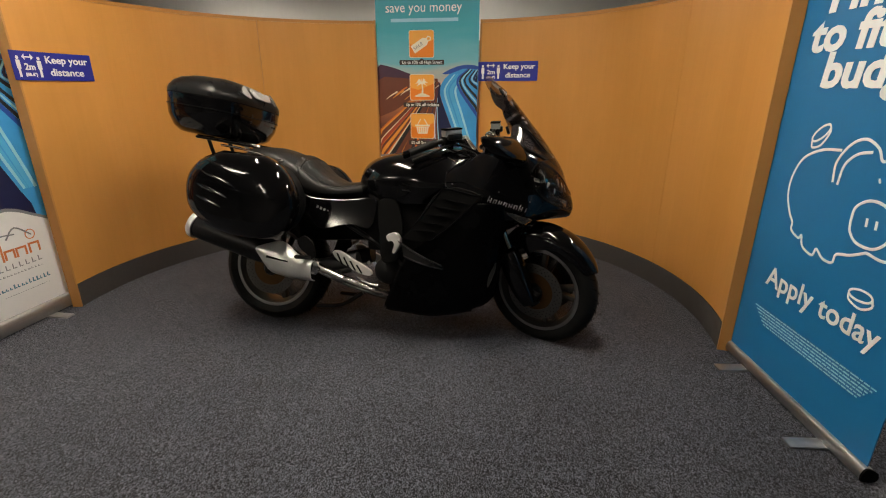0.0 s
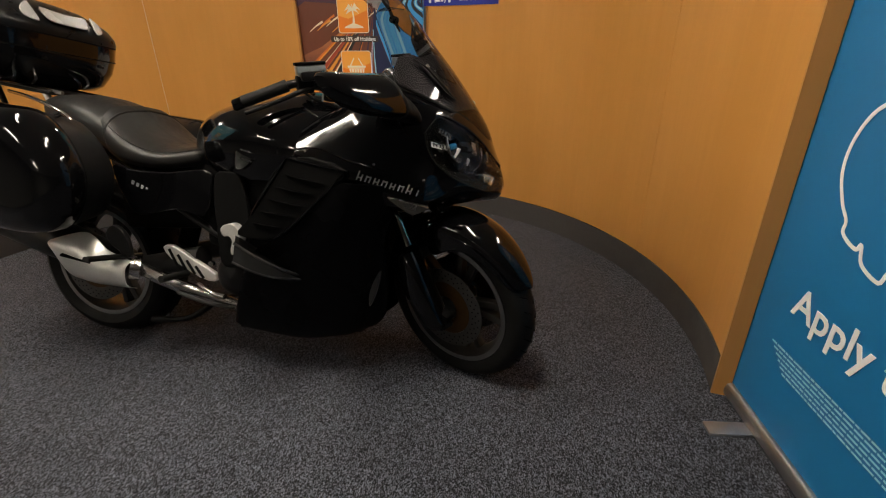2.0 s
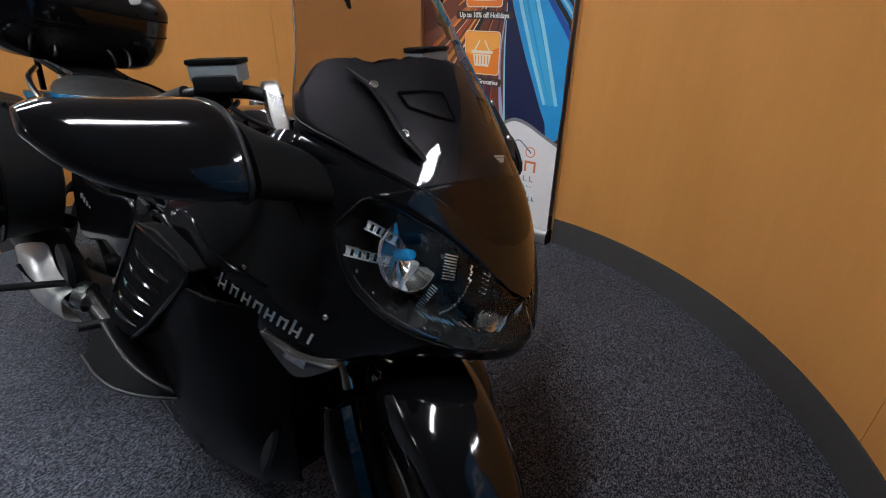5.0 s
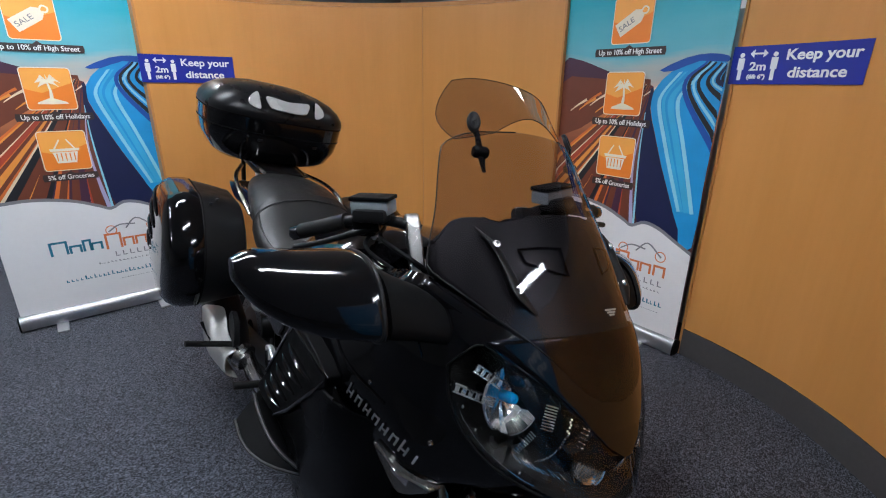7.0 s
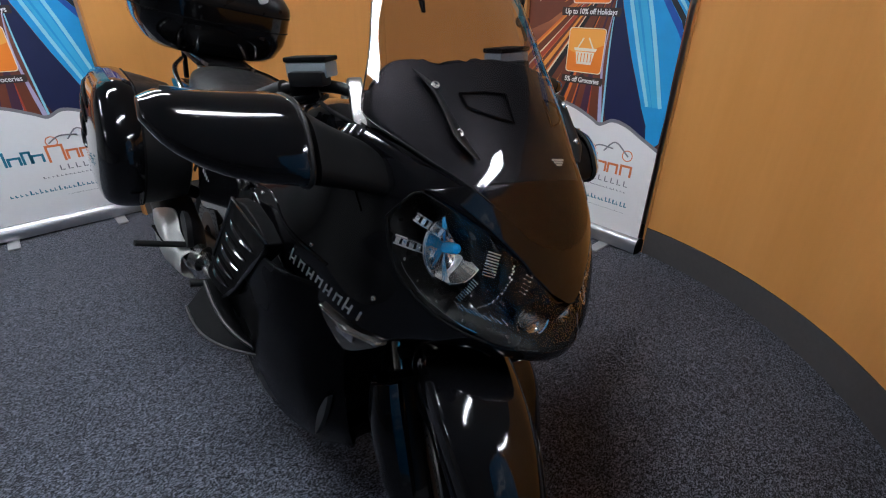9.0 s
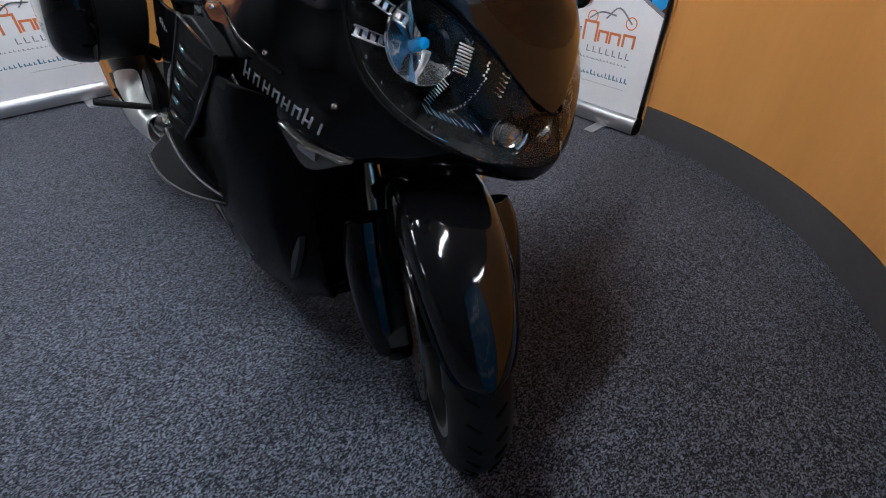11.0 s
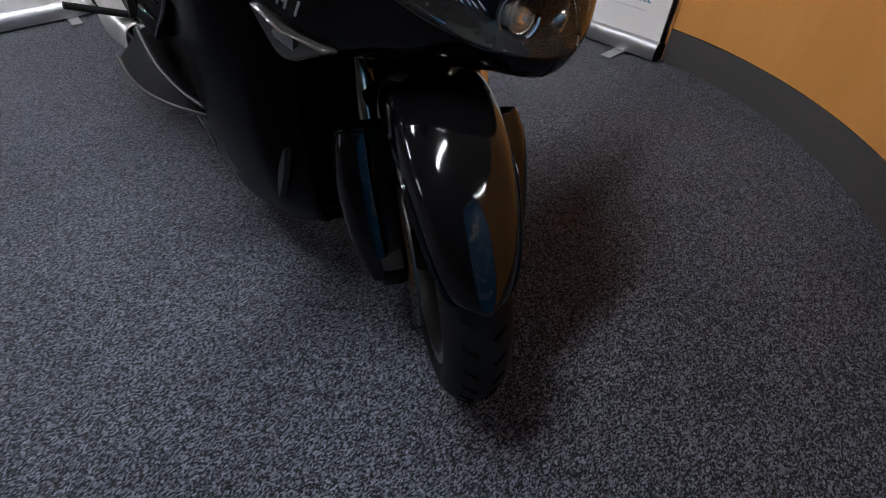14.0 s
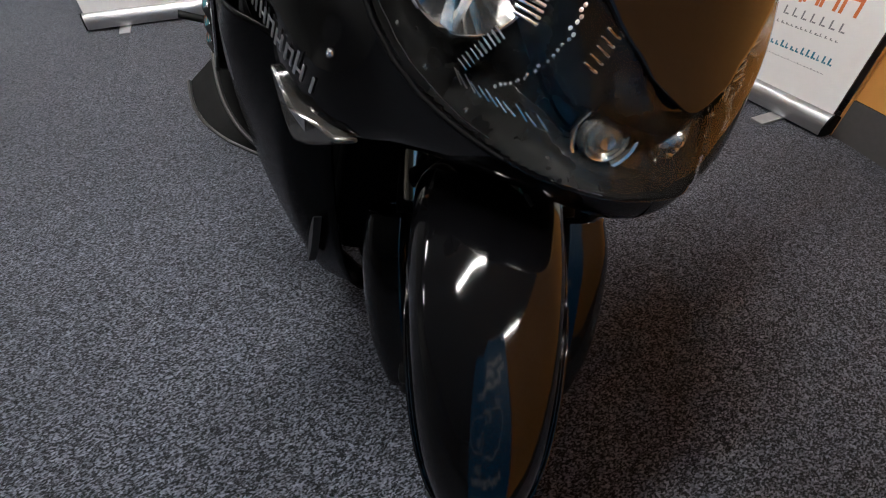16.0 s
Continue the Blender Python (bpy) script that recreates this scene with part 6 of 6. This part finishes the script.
for s in (-1, 1):
    bp("piping", tube([(x, s * (y + 0.001), z) for x, y, z in [SEAT_R.at(u, 2.2) for u in np.linspace(0.6, 5.4, 14)]], 0.0025, 6, 2), VINYL, rs)
bp("seam", tube([(x, y, z + 0.002) for x, y, z in [SEAT_R.at(0.8, v) * np.array([1, 1, 1]) for v in np.linspace(0.5, 4, 10)]] + [(x, -y, z + 0.002) for x, y, z in [SEAT_R.at(0.8, v) for v in np.linspace(4, 0.5, 10)[1:]]], 0.0035, 6, 1), VINYL, rs)

for s in (-1, 1):
    bm = slab([(0.20, 0.700), (0.28, 0.690), (0.43, 0.688), (0.575, 0.702), (0.600, 0.66), (0.570, 0.550), (0.46, 0.565), (0.315, 0.535), (0.25, 0.59)], lambda p, q, h: Vector((p, s * (np.interp(q, (0.54, 0.72), (0.196, 0.176)) + h), q)), 0.016)
    cov = bp("side_cover", bm, GLOSS_BLACK, None, "glossy black cover under the seat", bevel=0.005)
    for k in range(6):
        f = k / 5
        bp("name_block", box((0.011, 0.002, 0.014), (0.290 + 0.09 * f, s * 0.2015, 0.646 - 0.036 * f), (0, 24, 0), 0.001, 1), LETTER, cov, "raised silver block", smooth=False)
    bp("tail_side", slab([(-0.42, 0.86), (-0.14, 0.86), (0.10, 0.83), (0.22, 0.74), (0.24, 0.68), (0.05, 0.74), (-0.18, 0.79), (-0.32, 0.80)], lambda p, q, h: Vector((p, s * (0.115 + h), q)), 0.02), GLOSS_BLACK, None, "glossy black tail fairing", bevel=0.005)
bp("tail_light", box((0.05, 0.20, 0.05), (-0.42, 0, 0.83), (0, 10, 0), 0.015), RED_LENS, None, "red tail lamp")
bp("rear_tray", box((0.52, 0.22, 0.03), (-0.18, 0, 0.81), (0, 8, 0), 0.01), MATT_BLACK, None)
hg = Skin([(a, [(0.098, 0.296), (0.097, 0.316), (0.06, 0.327), (0.0, 0.330)]) for a in (30, 60, 90, 120, 135)])
bm = hg.mesh(26, 12)
for v in bm.verts:
    a, y, r = radians(v.co.x), v.co.y, v.co.z
    v.co = Vector((-0.03 + r * math.cos(a), y, 0.296 + r * math.sin(a)))
bp("rear_mudguard", bm, MATT_BLACK, None, "matt black inner mudguard", thick=0.004)

# swing arm, shock, exhaust, footrests
for s in (-1, 1):
    bp("swing_arm", tube([(-0.03, s * 0.125, 0.296), (0.20, s * 0.130, 0.320), (0.48, s * 0.115, 0.375)], [0.030, 0.036, 0.045], 12, 5), DARK_GREY, None, "dark grey swing arm")
    bp("sub_frame", tube([(0.615, s * 0.16, 0.46), (0.42, s * 0.165, 0.575), (0.20, s * 0.14, 0.715), (-0.15, s * 0.12, 0.80)], 0.013, 10, 4), SATIN_BLACK, None, "black sub-frame tube")
    bm = slab([(0.355, 0.415), (0.395, 0.425), (0.47, 0.385), (0.565, 0.335), (0.56, 0.305), (0.50, 0.315), (0.43, 0.350), (0.385, 0.375)], lambda p, q, h: Vector((p, s * (0.150 + h), q)), 0.020, None, 2)
    hang = bp("footrest_hanger", bm, SILVER, None, "bare silver footrest hanger", bevel=0.004)
    # matt black bars stand for the shade between the hanger's fins
    for k in range(4):
        bp("fin_gap_shade", tube([(0.385 + 0.035 * k, s * 0.174, 0.412 - 0.018 * k), (0.415 + 0.035 * k, s * 0.174, 0.352 - 0.012 * k)], 0.0045, 8, 1), MATT_BLACK, hang)
    bp("footrest", tube([(0.455, s * 0.175, 0.330), (0.445, s * 0.285, 0.335)], 0.012, 12, 1), RUBBER, hang, "black rubber footrest")
    bp("pedal", tube([(0.50, s * 0.180, 0.295), (0.56, s * 0.185, 0.268), (0.615, s * 0.19, 0.262)], [0.007, 0.007, 0.011], 10, 4), STEEL, hang, "steel foot lever")
    bp("hanger_bolt", lathe([(0.001, -0.006), (0.010, -0.006), (0.010, 0.006), (0.001, 0.006)], 12, at=(0.560, s * 0.178, 0.375)), STEEL, hang)
    bm = slab([(0.205, 0.47), (0.24, 0.50), (0.285, 0.47), (0.30, 0.40), (0.275, 0.385), (0.255, 0.41), (0.225, 0.43)], lambda p, q, h: Vector((p, s * (0.236 + h), q)), 0.018)
    ph = bp("pillion_hanger", bm, SATIN_BLACK, None, "black pillion footrest bracket", bevel=0.003)
    bp("pillion_footrest", tube([(0.270, s * 0.25, 0.392), (0.279, s * 0.398, 0.416)], 0.012, 12, 1, flat=0.8), RUBBER, ph, "black folding pillion footrest")
    bp("pillion_bolt", lathe([(0.001, -0.008), (0.009, -0.008), (0.009, 0.008), (0.001, 0.008)], 12, at=(0.271, s * 0.286, 0.396)), STEEL, ph)
bp("shock", tube([(0.34, -0.03, 0.40), (0.42, -0.03, 0.62)], 0.035, 14, 1), MATT_BLACK, None, "black rear shock absorber")
# silencer on the right
sil = bp("silencer", tube([(-0.385, -0.222, 0.520), (-0.30, -0.222, 0.497), (-0.05, -0.222, 0.428), (0.12, -0.222, 0.380), (0.24, -0.215, 0.340)], [0.060, 0.068, 0.070, 0.064, 0.038], 28, 5), SATIN_BLACK, None, "long silencer with bare metal shield and end cap")
bp("end_cap", tube([(-0.400, -0.222, 0.525), (-0.394, -0.222, 0.523), (-0.380, -0.222, 0.519), (-0.366, -0.222, 0.515)], [0.060, 0.070, 0.072, 0.0715], 28, 3), SILVER, sil, "bare metal end cap")
bp("outlet", tube([(-0.405, -0.222, 0.526), (-0.39, -0.222, 0.522)], 0.030, 20, 1), MATT_BLACK, sil)
sh = Skin([(-0.085, [(0.060, 0.004), (0.074, 0.014), (0.076, 0.026), (0.066, 0.034)]), (0.000, [(0.030, -0.078), (0.076, -0.050), (0.080, 0.030), (0.045, 0.072)]), (0.070, [(0.015, -0.085), (0.076, -0.056), (0.080, 0.036), (0.030, 0.095)]), (0.130, [(0.015, -0.084), (0.074, -0.052), (0.078, 0.034), (0.030, 0.088)]), (0.190, [(0.012, -0.074), (0.066, -0.046), (0.070, 0.026), (0.030, 0.060)]), (0.295, [(0.010, -0.056), (0.050, -0.032), (0.051, 0.026), (0.020, 0.050)])])
bm = sh.mesh(40, 20, (-1,))
for v in bm.verts:
    v.co.x = 0.005 + (v.co.x + 0.085) * 0.75
    v.co += Vector((0, -0.222, 0.404 - 0.27 * v.co.x))
hs = bp("heat_shield", bm, SILVER, sil, "bare silver heat shield", thick=0.003)
bp("shield_slot", tube([(0.070, -0.303, 0.392), (0.180, -0.292, 0.372)], 0.013, 10, 1, flat=0.5), MATT_BLACK, hs)
bp("clamp", tube([(0.262, -0.222, 0.345), (0.285, -0.203, 0.339)], 0.045, 20, 1), STEEL, sil)
bp("exhaust_pipe", tube([(0.26, -0.200, 0.345), (0.38, -0.185, 0.295), (0.50, -0.150, 0.245), (0.62, -0.120, 0.205), (0.72, -0.10, 0.185)], 0.024, 18, 5), STEEL, None, "bright exhaust pipe")
bp("link_pipe", tube([(0.43, -0.20, 0.262), (0.53, -0.19, 0.232), (0.63, -0.16, 0.212)], 0.007, 10, 4), DARK_GREY, None)
# stand
st = bp("side_stand", tube([(0.60, 0.13, 0.22), (0.56, 0.20, 0.13), (0.52, 0.285, 0.056)], 0.013, 10, 4), SATIN_BLACK, None, "black side stand, folded down")
bp("stand_foot", box((0.07, 0.045, 0.008), (0.515, 0.292, 0.053), (LEAN_LEFT, 0, 0), 0.002), SATIN_BLACK, st)
for s in (-1, 1):
    bp("centre_stand", tube([(0.50, s * 0.10, 0.20), (0.40, s * 0.13, 0.135), (0.27, s * 0.16, 0.125)], 0.012, 10, 3), SATIN_BLACK, None)

# panniers
PAN = [(-0.090, 0.900), (0.040, 0.887), (0.145, 0.868), (0.230, 0.792), (0.276, 0.680), (0.250, 0.576), (0.180, 0.502), (0.050, 0.488), (-0.095, 0.512), (-0.205, 0.560), (-0.280, 0.640), (-0.280, 0.770), (-0.205, 0.858)]
PC = Vector((0.0, 0, 0.66))


def pannier_shell(levels, s, n=4):
    """Rings of the case outline, each (y, scale), stacked outwards."""
    ring = spline([(x, 0, z) for x, z in PAN + PAN[:1]], n)[:-1]
    bm = bmesh.new()
    rows = []
    for y, k in levels:
        rows.append([bm.verts.new((PC.x + (p.x - PC.x) * k, s * y, PC.z + (p.z - PC.z) * k)) for p in ring])
    for p, q in zip(rows, rows[1:]):
        for i in range(len(ring)):
            j = (i + 1) % len(ring)
            bm.faces.new((p[i], p[j], q[j], q[i]))
    bm.faces.new(rows[0])
    bm.faces.new(rows[-1])
    return bm


PAN_RING = spline([(x, 0, z) for x, z in PAN + PAN[:1]], 6)
PAN_ANGLE = sorted((math.atan2(p.z - PC.z, p.x - PC.x), math.hypot(p.x - PC.x, p.z - PC.z)) for p in PAN_RING)


def lid_y(x, z):
    """How far out the pannier lid stands at x, z."""
    full = np.interp(math.atan2(z - PC.z, x - PC.x), [a for a, r in PAN_ANGLE], [r for a, r in PAN_ANGLE])
    return np.interp(math.hypot(x - PC.x, z - PC.z) / full, (0.1, 0.30, 0.55, 0.72, 0.84, 0.92, 0.97), (0.467, 0.466, 0.463, 0.458, 0.450, 0.438, 0.420))


for s in (-1, 1):
    case = bp("pannier", pannier_shell([(0.215, 0.80), (0.222, 0.86), (0.30, 0.93), (0.352, 0.965)], s), SATIN_BLACK, None, "black hard pannier with glossy outer lid")
    bp("lid", pannier_shell([(0.353, 0.975), (0.365, 0.995), (0.395, 0.995), (0.420, 0.97), (0.438, 0.92), (0.450, 0.84), (0.458, 0.72), (0.463, 0.55), (0.466, 0.30), (0.467, 0.1)], s), GLOSS_BLACK, case, "glossy black pannier lid")
    for x0, z0, x1, z1 in ((-0.150, 0.853, 0.040, 0.780), (-0.175, 0.805, 0.005, 0.730), (-0.185, 0.738, -0.035, 0.680), (-0.190, 0.684, -0.070, 0.634)):
        line = [(x0 + (x1 - x0) * k / 6, z0 + (z1 - z0) * k / 6) for k in range(7)]
        bp("rib", tube([(x, s * (lid_y(x, z) + 0.001), z) for x, z in line], [0.002, 0.006, 0.007, 0.0075, 0.007, 0.006, 0.002], 10, 2), GLOSS_BLACK, case, "raised glossy rib")
    bp("seam", pannier_shell([(0.350, 0.980), (0.352, 0.985), (0.355, 0.985), (0.357, 0.980)], s), MATT_BLACK, case)
    for k in range(2):
        bp("latch", box((0.006, 0.010, 0.055), (0.120 + 0.030 * k, s * (0.300 + 0.025 * k), 0.862 - 0.01 * k), (0, 75, s * 10), 0.002), DARK_GREY, case)
    bp("mount", tube([(0.05, s * 0.20, 0.52), (0.05, s * 0.16, 0.50)], 0.022, 14, 1), SATIN_BLACK, case)
    # grab rail beside the pillion seat
    bp("grab_rail", tube([(0.08, s * 0.175, 0.81), (0.02, s * 0.200, 0.875), (-0.12, s * 0.185, 0.920), (-0.30, s * 0.12, 0.945)], [0.011, 0.0095, 0.009, 0.009], 12, 5, flat=0.7), STEEL, None, "bare metal grab rail")

# luggage rack and top box
bp("rack_plate", box((0.34, 0.22, 0.014), (-0.300, 0, 0.966), (0, 8, 0), 0.006), SATIN_BLACK, None, "black luggage rack plate")
for s in (-1, 1):
    bp("rack_arm", tube([(-0.36, s * 0.09, 0.87), (-0.40, s * 0.09, 0.975)], 0.010, 10, 1), SATIN_BLACK, None)
    bp("rack_arm", tube([(-0.14, s * 0.09, 0.89), (-0.18, s * 0.09, 0.950)], 0.010, 10, 1), SILVER, None)
    bp("rack_rail", tube([(-0.10, s * 0.085, 0.945), (-0.28, s * 0.095, 0.970), (-0.47, s * 0.085, 0.996)], 0.007, 8, 3), STEEL, None, "steel rack rail")


BOX_M = Matrix.Translation((-0.375, 0, 0.990)) @ Matrix.Rotation(radians(8), 4, "Y") @ Matrix.Diagonal((0.93, 1, 1.08, 1)) @ Matrix.Translation((0.205, 0, -0.972))


def tp(name, bm, *rest, **kw):
    bm.transform(BOX_M)
    return bp(name, bm, *rest, **kw)


def box_ring(z, hl_f, hl_b, hw, p=3.2, n=56, cx=-0.205):
    out = []
    for k in range(n):
        a = 2 * math.pi * k / n
        c, s = math.cos(a), math.sin(a)
        r = lambda v: math.copysign(abs(v) ** (2 / p), v)
        out.append((cx + (hl_f if c > 0 else hl_b) * r(c), hw * r(s), z))
    return out


def stack(rings, cap_low=True, cap_high=True):
    bm = bmesh.new()
    rows = [[bm.verts.new(p) for p in r] for r in rings]
    n = len(rows[0])
    for p, q in zip(rows, rows[1:]):
        for i in range(n):
            bm.faces.new((p[i], p[(i + 1) % n], q[(i + 1) % n], q[i]))
    if cap_low:
        bm.faces.new(rows[0][::-1])
    if cap_high:
        bm.faces.new(rows[-1])
    return bm


tb = tp("top_box", stack([box_ring(z, f, b, w) for z, f, b, w in ((0.972, 0.150, 0.155, 0.185), (0.978, 0.182, 0.182, 0.215), (1.000, 0.210, 0.208, 0.246), (1.050, 0.232, 0.230, 0.276), (1.100, 0.239, 0.240, 0.286), (1.146, 0.239, 0.243, 0.289))]), GLOSS_BLACK, None, "glossy black rounded top box on luggage rack")
lid = tp("lid", stack([box_ring(z, f, b, w) for z, f, b, w in ((1.150, 0.236, 0.242, 0.289), (1.160, 0.239, 0.245, 0.291), (1.180, 0.234, 0.240, 0.286), (1.205, 0.214, 0.224, 0.266), (1.228, 0.180, 0.198, 0.230), (1.246, 0.135, 0.155, 0.172), (1.256, 0.085, 0.11, 0.115), (1.259, 0.03, 0.04, 0.04))]), LID_BLACK, tb, "black lid with soft sheen")
tp("seam", stack([box_ring(z, 0.238 + d, 0.244 + d, 0.291 + d) for z, d in ((1.144, -0.004), (1.1455, -0.001), (1.1505, -0.001), (1.152, -0.004))]), MATT_BLACK, tb)


def lid_patch(outline, mat, name, label):
    """A flush insert on the front slope of the lid: (y, s) with s running up the slope."""
    def lift(y, q, h):
        x = 0.030 - 0.052 * q - 0.9 * y * y * (1 - 0.3 * q) + 0.004 + h * 0.8
        return Vector((x, y, 1.190 + 0.052 * q - 0.12 * y * y + h * 0.6))
    return tp(name, slab(outline, lift, 0.006), mat, lid, label, angle=30, bevel=0.002)


lid_patch([(-0.085, 0.75), (0.0, 0.62), (0.085, 0.75), (0.080, 0.25), (0.055, 0.0), (-0.055, 0.0), (-0.080, 0.25)], GREY_REFLECTOR, "reflector", "light grey reflector insert")
for s in (-1, 1):
    lid_patch([(s * 0.120, 0.95), (s * 0.150, 0.55), (s * 0.150, 0.10), (s * 0.112, -0.1), (s * 0.112, 0.45)], GREY_REFLECTOR, "reflector", "light grey reflector insert")
tp("body_seam", stack([box_ring(z, 0.2385 + d, 0.2395 + d, 0.2855 + d) for z, d in ((1.093, -0.003), (1.094, 0.0012), (1.0975, 0.0012), (1.0985, -0.003))]), MATT_BLACK, tb)
for y in (-0.10, 0.13):
    tp("hinge_slot", box((0.004, 0.020, 0.010), (0.033 - 0.15 * abs(y) ** 2, y, 1.072), (0, 0, 0), 0.002), SATIN_BLACK, tb)
tp("lock", lathe([(0.001, -0.004), (0.009, -0.004), (0.009, 0.004), (0.001, 0.004)], 16, rot=(0, 0, 90), at=(0.028, -0.085, 1.105)), SATIN_BLACK, tb)
